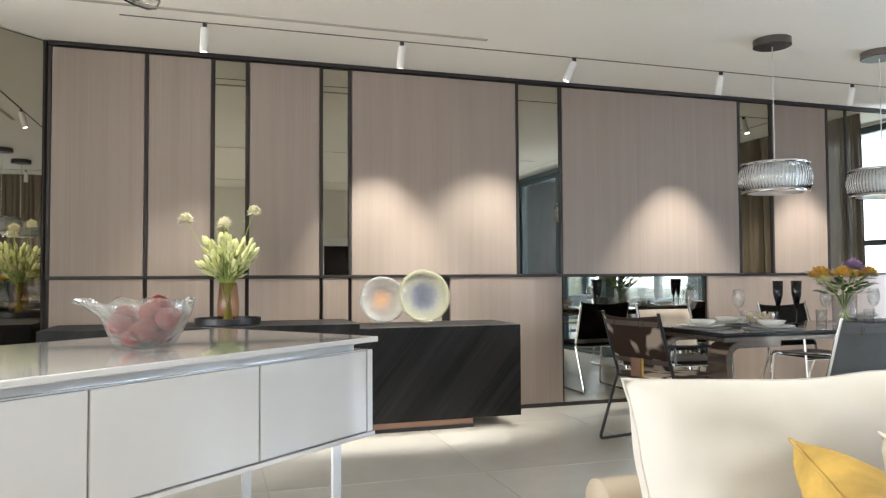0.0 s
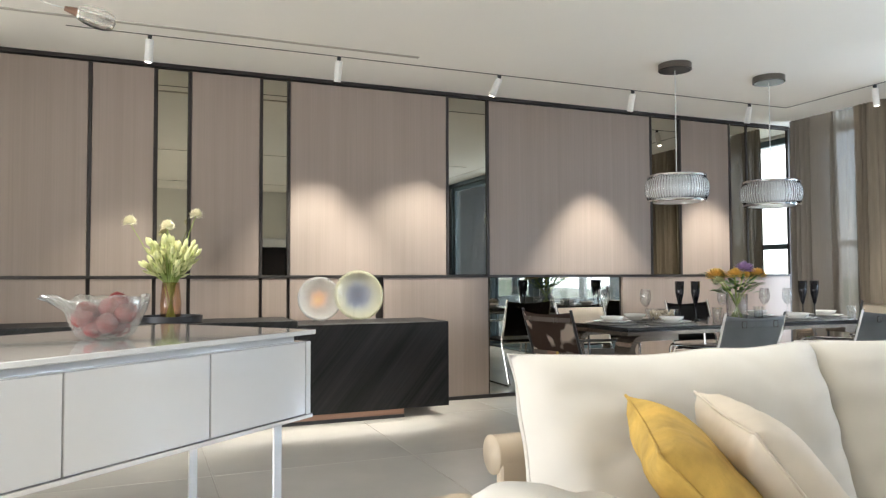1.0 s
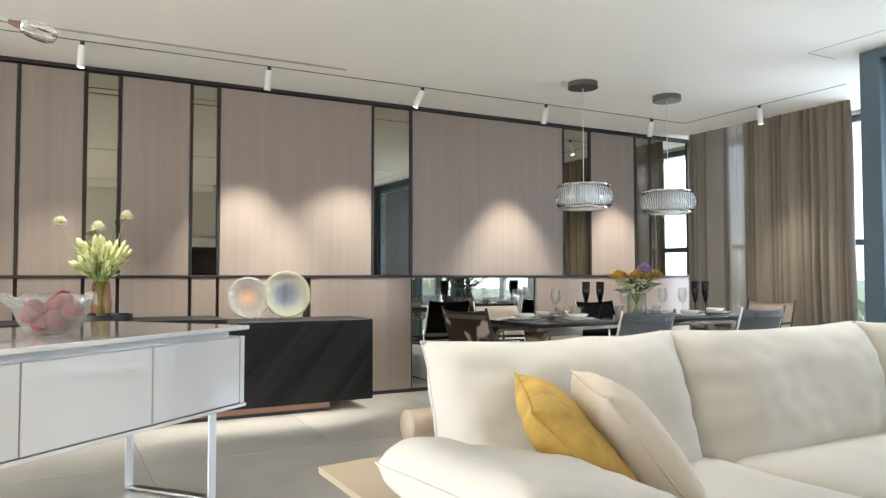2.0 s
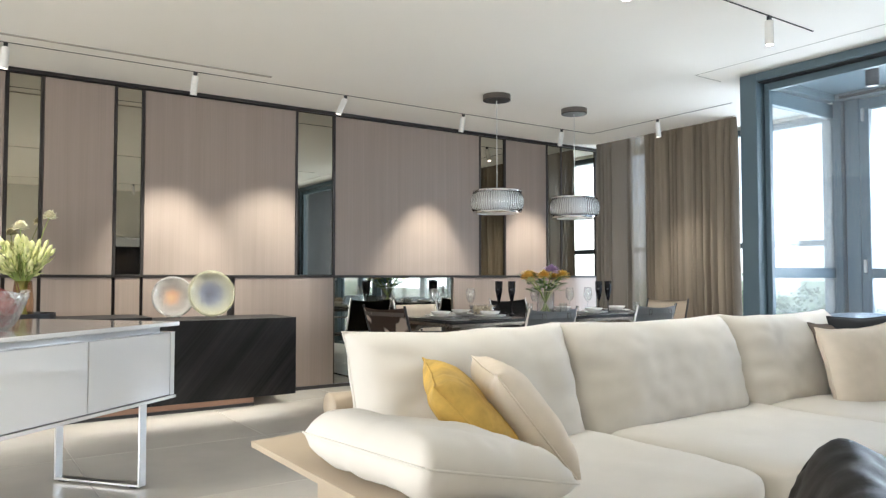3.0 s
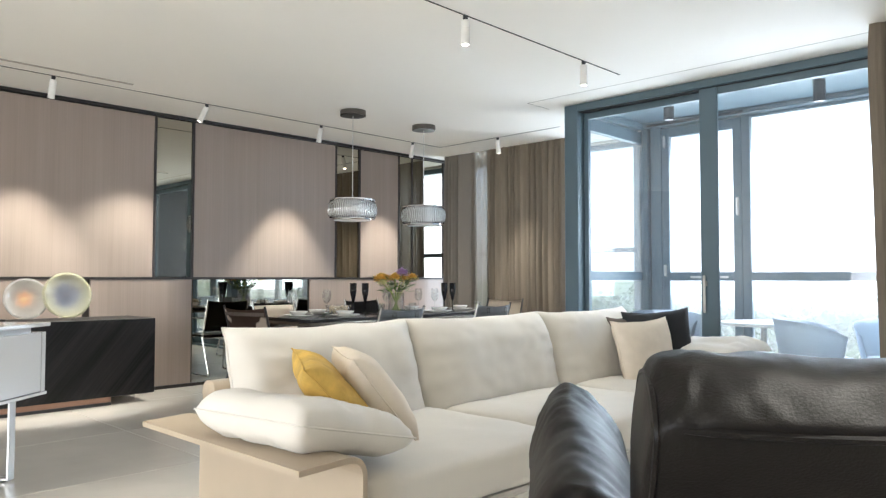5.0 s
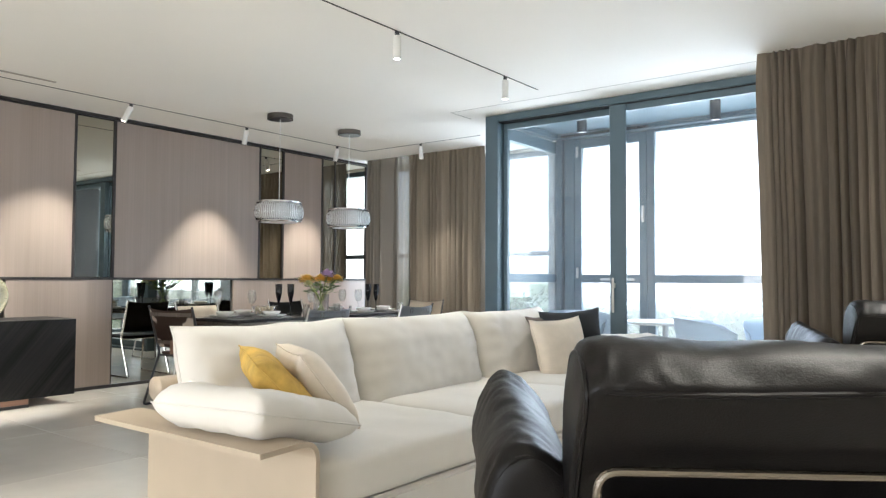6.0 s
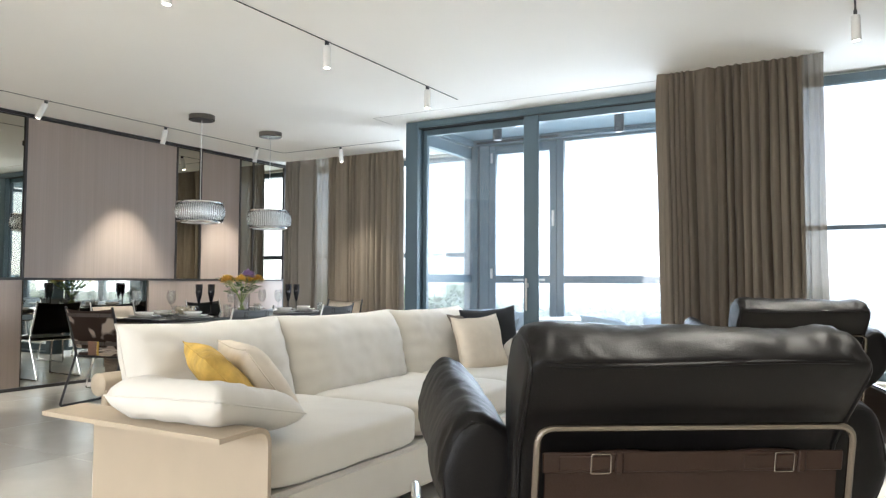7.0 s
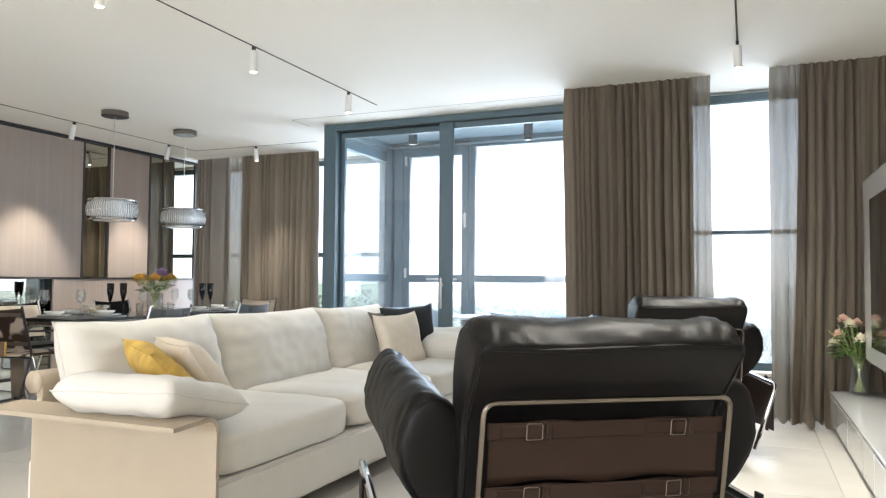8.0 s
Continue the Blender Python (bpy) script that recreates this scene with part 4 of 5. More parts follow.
def armchair(m):
    t = thing("armchair", "large black leather armchair with steel frame and buckled straps", "armchair", m, "leather armchairs")
    rear = [(0.125, 0.40), (0.085, 0.58), (0.045, 0.76), (-0.025, 0.85), (-0.080, 0.92), (-0.098, 0.950), (-0.094, 0.968), (-0.05, 1.002), (0.03, 1.018), (0.12, 1.0), (0.185, 0.93), (0.21, 0.78), (0.215, 0.58), (0.22, 0.40), (0.16, 0.36)]
    back = part("back_cushion", bolster(rear, 0.70, 31, pose(-0.012, 0, 0), 0.019), "leather", t, smooth=True)
    part("piping", tube([(x, -0.099 + 0.045 * abs((x + 0.012) / 0.35) ** 18, 0.952 + 0.004 * math.sin(x * 9)) for x in [-0.352 + 0.0296 * k for k in range(24)]], 0.0048, 6), "leather", back)
    for u in (-0.965, 0.965):
        part("piping", end_piping(rear, 0.70, pose(-0.012, 0, 0), u), "leather", back)
    part("seat_cushion", pad(0.70, 0.80, 0.26, 6, 0.0, 0.012, 6, 33, pose(0, 0.56, 0.38, 3), 30), "leather", t, smooth=True)
    for s in (-1, 1):
        wedge = [(-0.115, 0.50), (-0.105, 0.62), (-0.070, 0.735), (-0.02, 0.805), (0.03, 0.842), (0.07, 0.845), (0.105, 0.805), (0.130, 0.72), (0.120, 0.64), (0.075, 0.56), (0.02, 0.505), (-0.06, 0.475)]
        at = pose(s * 0.42, 0.55, 0.0, 2, s * 5, 90 - s * 2) if s < 0 else pose(s * 0.395, 0.58, 0.02, -2, s * 5, -90 - s * 2)
        arm = part("arm_cushion", bolster(wedge, 0.72, 36 + s, at, 0.017), "leather", t, smooth=True)
        for u in (-0.965, 0.965):
            part("piping", end_piping(wedge, 0.72, at, u), "leather", arm)
        f = tube(bend([(s * 0.40, 0.0, 0.06), (s * 0.545, 0.02, 0.46), (s * 0.545, 0.78, 0.50), (s * 0.46, 0.84, 0.02)], 0.05), 0.014, 10)
        side = part("side_frame", f, "steel", t, "polished steel side frame")
        part("arm_sling", box(s * 0.553 - 0.004, s * 0.553 + 0.004, 0.08, 0.72, 0.16, 0.47, 0.003), "brownleather", side, "dark brown leather side sling")
        for y in (0.2, 0.55):
            part("strap", box(s * 0.561 - 0.004, s * 0.561 + 0.004, y - 0.02, y + 0.02, 0.14, 0.50, 0.003), "leather", side)
    frame_back = part("back_frame", tube(bend([(-0.335, 0.10, 0.14), (-0.325, -0.03, 0.818), (0.325, -0.03, 0.818), (0.335, 0.10, 0.14)], 0.035, 6), 0.0075, 10), "darksteel", t, "polished steel back frame")
    tilt = math.degrees(math.atan(0.165))
    for z in (0.745, 0.585, 0.42):
        at = pose(0, -0.026 + (0.85 - z) * 0.165, z, tilt)
        low = -0.135 if z > 0.5 else -0.24
        bm = bmesh.new()
        rows = [[bm.verts.new((-0.305 + 0.61 * k / 16, y + 0.004 * noise.noise(Vector((k * 0.5, f * 2, z * 9))), 0.016 + (low - 0.016) * f + (0.006 * math.sin(k * 0.8 + z * 40) if f in (0, 1) else 0))) for k in range(17)] for y, f in [(0.004, j / 6) for j in range(7)] + [(0.012, j / 6) for j in range(6, -1, -1)]]
        for ra, rb in zip(rows, rows[1:] + rows[:1]):
            for k in range(16):
                bm.faces.new((ra[k], ra[k + 1], rb[k + 1], rb[k]))
        bmesh.ops.recalc_face_normals(bm, faces=bm.faces[:])
        bm.transform(at)
        part("back_sling", bm, "brownleather", t, "dark brown saddle leather back sling", smooth=True)
        bm = box(-0.312, 0.312, -0.004, 0.003, -0.021, 0.021, 0.002)
        bm.transform(at)
        strap = part("strap", bm, "brownleather", t)
        for x in (-0.195, 0.185):
            bm = tube(bend([(x - 0.020, -0.009, -0.020), (x + 0.020, -0.009, -0.020), (x + 0.020, -0.009, 0.020), (x - 0.020, -0.009, 0.020), (x - 0.020, -0.009, -0.020)], 0.005, 3), 0.0018, 8)
            bm.transform(at)
            part("buckle", bm, "darksteel", strap, "steel buckle")
            bm = box(x + 0.030, x + 0.046, -0.010, 0.0, -0.023, 0.023, 0.003)
            bm.transform(at)
            part("keeper", bm, "brownleather", strap)
            bm = box(x - 0.085, x + 0.028, -0.0075, -0.003, -0.015, 0.015, 0.002)
            bm.transform(at)
            part("strap_end", bm, "brownleather", strap)
    for s in (-1, 1):
        part("base_bar", tube(bend([(s * 0.34, 0.06, 0.20), (s * 0.34, 0.06, 0.015), (s * 0.34, 0.84, 0.015), (s * 0.34, 0.84, 0.22)], 0.03), 0.013, 8), "steel", t)
    part("cross_bar", tube([(-0.34, 0.45, 0.205), (0.34, 0.45, 0.205)], 0.013, 8), "steel", t)
    return t


chair = armchair(pose(0.27, -1.42, 0, 0, 0, -56))
copy_thing(chair, pose(3.30, -1.41, 0, 0, 0, -68))

# ---------------------------------------------------------------- white console
console = thing("console", "white gloss lacquer console on chrome sled legs", "console", pose(0.64, 2.825, 0, 0, 0, 39.5))
CL, TOPZ = 1.93, 0.866
part("carcass", box(-CL, 0.0, 0.022, 0.92, 0.488, 0.815, 0.003), "lacquer", console)
part("worktop", box(-CL - 0.02, 0.022, -0.012, 0.95, 0.845, TOPZ, 0.003), "lacquer", console)
part("shadow_gap", box(-CL + 0.05, -0.065, 0.045, 0.86, 0.815, 0.845, 0), "lacquer", console)
part("end_panel", box(-0.034, 0.0, 0.0, 0.022, 0.488, 0.815, 0.002), "lacquer", console)
part("bottom_panel", box(-CL, 0.006, -0.008, 0.92, 0.472, 0.488, 0.002), "lacquer", console)
for a, b in ((-0.605, -0.038), (-1.208, -0.608), (-1.905, -1.211)):
    part("drawer_front", box(a + 0.003, b, 0.0, 0.022, 0.492, 0.812, 0.0025), "lacquer", console)
for x in (-0.035, -1.80):
    bm = bmesh.new()
    for y in (0.165, 0.70):
        box(x - 0.025, x + 0.025, y - 0.006, y + 0.006, 0.009, 0.472, 0.001, bm=bm)
    box(x - 0.025, x + 0.025, 0.171, 0.694, 0.009, 0.021, 0.001, bm=bm)
    leg = part("sled_leg", bm, "brushed", console, "chrome flat-bar sled leg")
    for y in (0.205, 0.66):
        part("foot_pad", box(x - 0.02, x + 0.02, y - 0.02, y + 0.02, 0.0, 0.009, 0.002), "black_metal", leg, "small black foot pad")

# bowl of apples on the console
more("apple", "red_apple_skin", (0.30, 0.030, 0.028), 0.3, vary=0.5, scale=(14, 14, 14))
bowl = thing("glass_bowl", "thick rough ice-glass bowl with a drawn-out lip", "bowl", pose(-0.205, 2.66, TOPZ + 0.001) @ Matrix.Scale(0.88, 4))
prof_out = [(0.0, 0.0), (0.10, 0.0), (0.135, 0.02), (0.165, 0.07), (0.185, 0.125), (0.20, 0.165), (0.207, 0.185)]
prof_in = [(0.195, 0.182), (0.186, 0.16), (0.17, 0.12), (0.15, 0.07), (0.12, 0.032), (0.09, 0.018), (0.0, 0.016)]
bm = lathe(prof_out + prof_in, 88)
for v in bm.verts:
    a = math.atan2(v.co.y, v.co.x)
    k = max(0, v.co.z - 0.1) / 0.085
    lip = max(0, math.cos(a - radians(188))) ** 10
    r = 1 + 0.55 * lip * k * k + 0.04 * k * math.sin(5 * a + 1)
    v.co.x, v.co.y = v.co.x * r * 0.86, v.co.y * r * 0.86
    v.co.z += (0.010 * math.sin(4 * a) + 0.006 * math.sin(9 * a)) * k + 0.008 * noise.noise(v.co * 26)
    v.co += Vector((v.co.x, v.co.y, 0)) * 0.12 * noise.noise(v.co * 42)
part("bowl", bm, "ice_glass", bowl, smooth=True)
rng = random.Random(4)
heap = [(0.06, 0.0, 0.055), (-0.045, 0.05, 0.056), (-0.04, -0.055, 0.056), (0.02, 0.08, 0.10), (0.09, 0.045, 0.125), (0.02, -0.03, 0.145), (-0.075, 0.0, 0.135), (0.085, -0.06, 0.12), (0.01, -0.075, 0.075), (-0.09, -0.05, 0.10), (-0.06, 0.085, 0.115), (0.055, 0.005, 0.175)]
first = None
for x, y, z in heap:
    m = pose(-0.205 + x * 0.86, 2.66 + y * 0.86, TOPZ + 0.002 + z * 0.82, rng.uniform(-40, 40), rng.uniform(-40, 40), rng.uniform(0, 360))
    if first is None:
        first = thing("apple", "red apple heaped in the glass bowl", "apple", m, "apples in the bowl")
        part("fruit", lathe([(0, 0.026), (0.012, 0.032), (0.028, 0.030), (0.039, 0.012), (0.040, -0.006), (0.030, -0.026), (0.014, -0.035), (0, -0.030)], 20), "apple", first, smooth=True)
        part("stalk", tube([(0, 0, 0.026), (0.003, 0, 0.042)], 0.0015, 5), "bark", first)
    else:
        copy_thing(first, m)

# ---------------------------------------------------------------- black sideboard
sb = thing("sideboard", "low black ash sideboard on a recessed copper-brown plinth", "sideboard", pose(0, 4.86, 0))
part("body", box(0.985, 2.18, 0.0, 0.60, 0.09, 0.752, 0.003), "blackoak", sb)
part("raised_unit", box(-1.0, 0.983, 0.0, 0.60, 0.09, 0.785, 0.003), "blackoak", sb)
part("plinth", box(-0.9, 1.85, 0.125, 0.56, 0.026, 0.09, 0.002), "copper", sb, "copper-brown recessed plinth")
# dark shadow line under the plinth, put in as a black strip
part("kick_strip", box(-0.9, 1.85, 0.118, 0.56, 0.0, 0.026, 0.001), "black_metal", sb, "black strip for the shadow line under the plinth")
plinth_glow = lamp("plinth_light", "AREA", Matrix.Translation((0.75, 4.90, 0.087)), 0.65, WARM, size=2.7, size_y=0.03)


def dish(x, y, z, r, mats, label, lean):
    t = thing("glass_plate", label, "decorative plate", pose(x, y, z, lean, 0, 0), group="glass plates on the sideboard")
    mat = bpy.data.materials.new(mats[0])
    mat.use_nodes = True
    nt = mat.node_tree
    b = nt.nodes["Principled BSDF"]
    b.inputs["Roughness"].default_value, b.inputs["Transmission Weight"].default_value = 0.12, mats[2]
    co = nt.nodes.new("ShaderNodeTexCoord")
    ln = nt.nodes.new("ShaderNodeVectorMath")
    ln.operation = "LENGTH"
    nt.links.new(co.outputs["Object"], ln.inputs[0])
    ns = nt.nodes.new("ShaderNodeTexNoise")
    ns.inputs["Scale"].default_value, ns.inputs["Detail"].default_value = 44, 6
    nt.links.new(co.outputs["Object"], ns.inputs["Vector"])
    ad = nt.nodes.new("ShaderNodeMath")
    ad.operation, ad.inputs[1].default_value = "MULTIPLY_ADD", 0.13
    nt.links.new(ns.outputs[0], ad.inputs[0])
    nt.links.new(ln.outputs["Value"], ad.inputs[2])
    rp = nt.nodes.new("ShaderNodeValToRGB")
    while len(rp.color_ramp.elements) < len(mats[1]):
        rp.color_ramp.elements.new(0.5)
    for e, (p, c) in zip(rp.color_ramp.elements, mats[1]):
        e.position, e.color = p, (*c, 1)
    nt.links.new(ad.outputs[0], rp.inputs[0])
    cells = nt.nodes.new("ShaderNodeTexVoronoi")
    cells.inputs["Scale"].default_value = 46
    nt.links.new(co.outputs["Object"], cells.inputs["Vector"])
    fleck = nt.nodes.new("ShaderNodeMapRange")
    fleck.inputs["From Min"].default_value, fleck.inputs["From Max"].default_value = 0.25, 0.5
    fleck.inputs["To Max"].default_value = 0.2
    nt.links.new(cells.outputs["Distance"], fleck.inputs[0])
    spots_ = nt.nodes.new("ShaderNodeMixRGB")
    spots_.inputs[2].default_value = (0.82, 0.80, 0.74, 1)
    nt.links.new(fleck.outputs[0], spots_.inputs[0])
    nt.links.new(rp.outputs[0], spots_.inputs[1])
    nt.links.new(spots_.outputs[0], b.inputs["Base Color"])
    bp = nt.nodes.new("ShaderNodeBump")
    bp.inputs["Strength"].default_value = 0.5
    nt.links.new(ns.outputs[0], bp.inputs["Height"])
    nt.links.new(bp.outputs[0], b.inputs["Normal"])
    tp = nt.nodes.new("ShaderNodeBsdfTransparent")
    mx = nt.nodes.new("ShaderNodeMixShader")
    mx.inputs[0].default_value = 0.22
    nt.links.new(b.outputs[0], mx.inputs[1])
    nt.links.new(tp.outputs[0], mx.inputs[2])
    nt.links.new(mx.outputs[0], nt.nodes["Material Output"].inputs["Surface"])
    part("plate", lathe([(0, 0), (r * 0.55, 0.002), (r * 0.85, 0.018), (r, 0.035), (r * 1.0, 0.042), (r * 0.84, 0.027), (r * 0.54, 0.012), (0, 0.010)], 56), mat, t, smooth=True)
    st = tube(bend([(-0.05, -r * 0.96, 0.05), (-0.05, -r * 1.02, 0.01), (-0.05, -r * 0.98, -0.05)], 0.01), 0.005, 8, tube(bend([(0.05, -r * 0.96, 0.05), (0.05, -r * 1.02, 0.01), (0.05, -r * 0.98, -0.05)], 0.01), 0.005, 8))
    part("stand", st, "clear_glass", t, "clear glass plate stand")
    return t


dish(1.225, 5.25, 0.928, 0.175, ("orange_flower_glass", [(0.075, (0.85, 0.66, 0.26)), (0.105, (0.80, 0.36, 0.18)), (0.135, (0.62, 0.50, 0.42)), (0.165, (0.30, 0.31, 0.30)), (0.19, (0.56, 0.56, 0.54))], 0.6), "clear art glass plate with an orange flower centre", 80)
dish(1.52, 5.16, 0.955, 0.20, ("blue_spot_glass", [(0.07, (0.02, 0.03, 0.08)), (0.10, (0.06, 0.10, 0.22)), (0.15, (0.14, 0.20, 0.32)), (0.18, (0.42, 0.46, 0.42)), (0.27, (0.58, 0.56, 0.34))], 0.6), "pale art glass plate with a mottled blue centre", 80)

# tray and vase of pale green flowers
more("stem", "green_stem", (0.30, 0.38, 0.10), 0.6, vary=0.2)
more("bud", "pale_green_bud", (0.66, 0.67, 0.33), 0.6, vary=0.2, scale=(30, 30, 30))
more("whiteflower", "cream_white_petal", (0.78, 0.74, 0.55), 0.7, vary=0.08, scale=(40, 40, 40))
more("leafgreen", "fresh_leaf", (0.10, 0.19, 0.04), 0.5, vary=0.25, scale=(12, 12, 12))
tray = thing("round_tray", "round black lacquer tray on the sideboard", "tray", pose(0.12, 5.13, 0.786))
part("tray", lathe([(0, 0), (0.215, 0), (0.22, 0.004), (0.22, 0.045), (0.213, 0.045), (0.212, 0.010), (0, 0.010)], 56), "black_metal", tray)


def petal_ball(r, n, seed, petal=0.5):
    """A flower head of many small upturned petals."""
    rg = random.Random(seed)
    bm = bmesh.new()
    for k in range(n):
        z = 1 - 1.55 * (k + 0.5) / n
        a = k * 2.399963
        d = Vector((math.sqrt(max(0, 1 - z * z)) * math.cos(a), math.sqrt(max(0, 1 - z * z)) * math.sin(a), z))
        side = d.cross(Vector((0, 0, 1)))
        side = side.normalized() if side.length > 0.01 else Vector((1, 0, 0))
        up = side.cross(d)
        w, l = r * petal * rg.uniform(0.8, 1.1), r * rg.uniform(0.85, 1.1)
        base, tip = d * r * 0.25, d * l + up * r * 0.18
        mid = (base + tip) / 2
        vs = [bm.verts.new(p) for p in (base, mid + side * w * 0.5, tip, mid - side * w * 0.5, mid + up * w * 0.15)]
        for f in ((0, 1, 4), (1, 2, 4), (2, 3, 4), (3, 0, 4)):
            bm.faces.new([vs[i] for i in f])
    return bm


def blade(p, u, w):
    """A pointed leaf from p along u, w half its breadth, creased and drooping at the tip."""
    bm = bmesh.new()
    drop = Vector((0, 0, -0.15 * u.length))
    v = [bm.verts.new(q) for q in (p, p + u * 0.35 + w, p + u * 0.72 + w * 0.75 + drop * 0.4, p + u + drop, p + u * 0.72 - w * 0.75 + drop * 0.4, p + u * 0.35 - w, p + u * 0.45 + drop * 0.5)]
    for k in range(6):
        bm.faces.new((v[k], v[(k + 1) % 6], v[6]))
    return bm


def bud_body(r, h):
    return lathe([(0, 0), (r * 0.7, h * 0.15), (r, h * 0.4), (r * 0.75, h * 0.75), (0, h)], 10)


vase = thing("vase", "amber glass vase of pale green buds and white blooms", "vase", pose(0.12, 5.13, 0.797))
part("vessel", lathe([(0, 0), (0.068, 0), (0.072, 0.01), (0.074, 0.12), (0.060, 0.27), (0.056, 0.275), (0.070, 0.12), (0.066, 0.014), (0, 0.012)], 40), "amber_glass", vase, smooth=True)
rng = random.Random(12)
heads = []
for k in range(40):
    a = k * 2.4
    top_r = 0.03 + 0.17 * math.sqrt((k + 0.5) / 40)
    h = 0.60 - 0.10 * (top_r / 0.20) ** 2 + rng.uniform(-0.13, 0.05)
    top = Vector((math.cos(a) * top_r, math.sin(a) * top_r, h))
    foot = Vector((-math.cos(a) * 0.03, -math.sin(a) * 0.03, 0.02))
    neck = Vector((math.cos(a) * 0.03, math.sin(a) * 0.03, 0.26))
    part("stem", tube([foot, neck, top], 0.004, 5), "stem", vase)
    heads.append((top, (top - neck).normalized()))
for top in (Vector((-0.28, 0.02, 0.70)), Vector((-0.03, -0.05, 0.67)), Vector((0.17, 0.05, 0.765))):
    h = top.z
    part("stem", tube([(0, 0, 0.03), (top.x * 0.2, top.y * 0.2, 0.30), (top.x * 0.75, top.y * 0.7, h - 0.12), top], 0.003, 5), "stem", vase)
    b = petal_ball(0.058, 60, k)
    b.transform(Matrix.Translation(top))
    part("bloom", b, "whiteflower", vase, "round cream white bloom")
lf = bmesh.new()
lf.faces.new([lf.verts.new(p) for p in ((0, 0, -0.02), (0.014, 0.004, 0.02), (0.004, 0.0, 0.065), (-0.012, 0.004, 0.02))])
sepal_mesh = bpy.data.meshes.new("sepal")
lf.to_mesh(sepal_mesh)
lf.free()
sepal_mesh.materials.append(M["bud"])
for top, d in heads:
    rot = d.to_track_quat("Z", "Y").to_matrix().to_4x4()
    b = bud_body(0.017, 0.075)
    at = Matrix.Translation(top - d * 0.04) @ rot
    b.transform(at)
    bud = part("bud", b, "bud", vase)
    for j in range(7):
        lf = new("sepal", sepal_mesh)
        lf.parent = bud
        lf.matrix_basis = at @ pose(0, 0, -0.03 - 0.02 * (j % 3), rng.uniform(-40, -15), 0, j * 51) @ Matrix.Translation((0, 0.012, 0))

# ---------------------------------------------------------------- television wall
tv = thing("television", "large black television in a white wall panel", "television", pose(0, -2.52, 0))
part("surround", box(1.75, 4.40, -0.33, 0.0, 0.56, 1.85, 0.012, 3), "lacquer", tv, "white lacquer surround")
part("screen", box(2.0, 4.06, -0.02, 0.006, 0.68, 1.68, 0.002), "screen", tv, "black glass screen")
low = thing("low_cabinet", "long low white lacquer media cabinet", "cabinet", pose(0, -2.34, 0))
part("plinth", box(0.55, 4.70, -0.46, -0.05, 0.0, 0.05, 0.002), "slot", low)
part("body", box(0.5, 4.76, -0.5, 0.0, 0.05, 0.27, 0.004), "lacquer", low)
for k in range(4):
    part("drawer_front", box(0.52 + k * 1.06, 1.57 + k * 1.06, 0.0, 0.018, 0.055, 0.255, 0.002), "lacquer", low)
part("counter", box(0.49, 4.77, -0.51, 0.02, 0.27, 0.29, 0.003), "lacquer", low)

vase2 = thing("vase", "clear glass vase of white and peach lilies", "vase", pose(4.58, -2.50, 0.29) @ Matrix.Scale(1.05, 4))
part("vessel", lathe([(0, 0), (0.06, 0), (0.065, 0.01), (0.07, 0.10), (0.055, 0.20), (0.068, 0.26), (0.064, 0.26), (0.051, 0.20), (0.064, 0.10), (0.058, 0.014), (0, 0.012)], 36), "clear_glass", vase2, smooth=True)
more("coral", "peach_petal", (0.78, 0.52, 0.40), 0.6, vary=0.15, scale=(30, 30, 30))
rng = random.Random(5)
for k in range(20):
    a, rr, h = k * 2.4, 0.05 + 0.14 * math.sqrt(k / 20), 0.38 + 0.17 * rng.random() - 0.004 * k
    top = Vector((math.cos(a) * rr, math.sin(a) * rr, h))
    part("stem", tube([(-top.x * 0.2, -top.y * 0.2, 0.02), (top.x * 0.2, top.y * 0.2, 0.25), top], 0.004, 5), "stem", vase2)
    if k % 5 != 4:
        b = petal_ball(0.052, 20, k, 0.8)
        b.transform(Matrix.Translation(top))
        part("bloom", b, "coral" if k % 3 == 0 else "whiteflower", vase2)
    for j in range(4):
        p = top * (0.65 + 0.1 * j)
        u = Vector((math.cos(a + j), math.sin(a + j), rng.uniform(-0.2, 0.6))).normalized() * rng.uniform(0.07, 0.12)
        w = u.cross(Vector((0, 0, 1))).normalized() * 0.022
        part("leaf", blade(p, u, w), "leafgreen", vase2)


# ---------------------------------------------------------------- dining table
more("bronze", "dark_bronze_lacquer", (0.27, 0.225, 0.185), 0.26, metal=0.8, vary=0.12, scale=(5, 5, 5))
more("smoke", "smoked_glass_top", (0.03, 0.03, 0.032), 0.07)
TX0, TX1, TY0, TY1, TZ = 2.97, 5.52, 3.62, 4.46, 0.75
table = thing("dining_table", "long dark dining table with curved bronze legs", "dining table", pose((TX0 + TX1) / 2, (TY0 + TY1) / 2, 0))
HX, HY = (TX1 - TX0) / 2, (TY1 - TY0) / 2
part("tabletop", box(-HX, HX, -HY, HY, TZ - 0.028, TZ, 0.012, 3), "smoke", table, "dark reflective tabletop")
part("edge_band", box(-HX + 0.01, HX - 0.01, -HY + 0.01, HY - 0.01, TZ - 0.055, TZ - 0.0285, 0.006, 2), "bronze", table)
for sx in (-1, 1):
    for sy in (-1, 1):
        line = bend([(sx * (HX - 0.45), 0, TZ - 0.075), (sx * (HX - 0.05), 0, TZ - 0.075), (sx * (HX - 0.10), 0, 0.0)], 0.11, 8)
        y0, y1 = sorted((sy * (HY - 0.02), sy * (HY - 0.20)))
        part("leg", swept([(p.x, p.z) for p in line], y0, y1, 0.04), "bronze", table, "curved bronze leg")

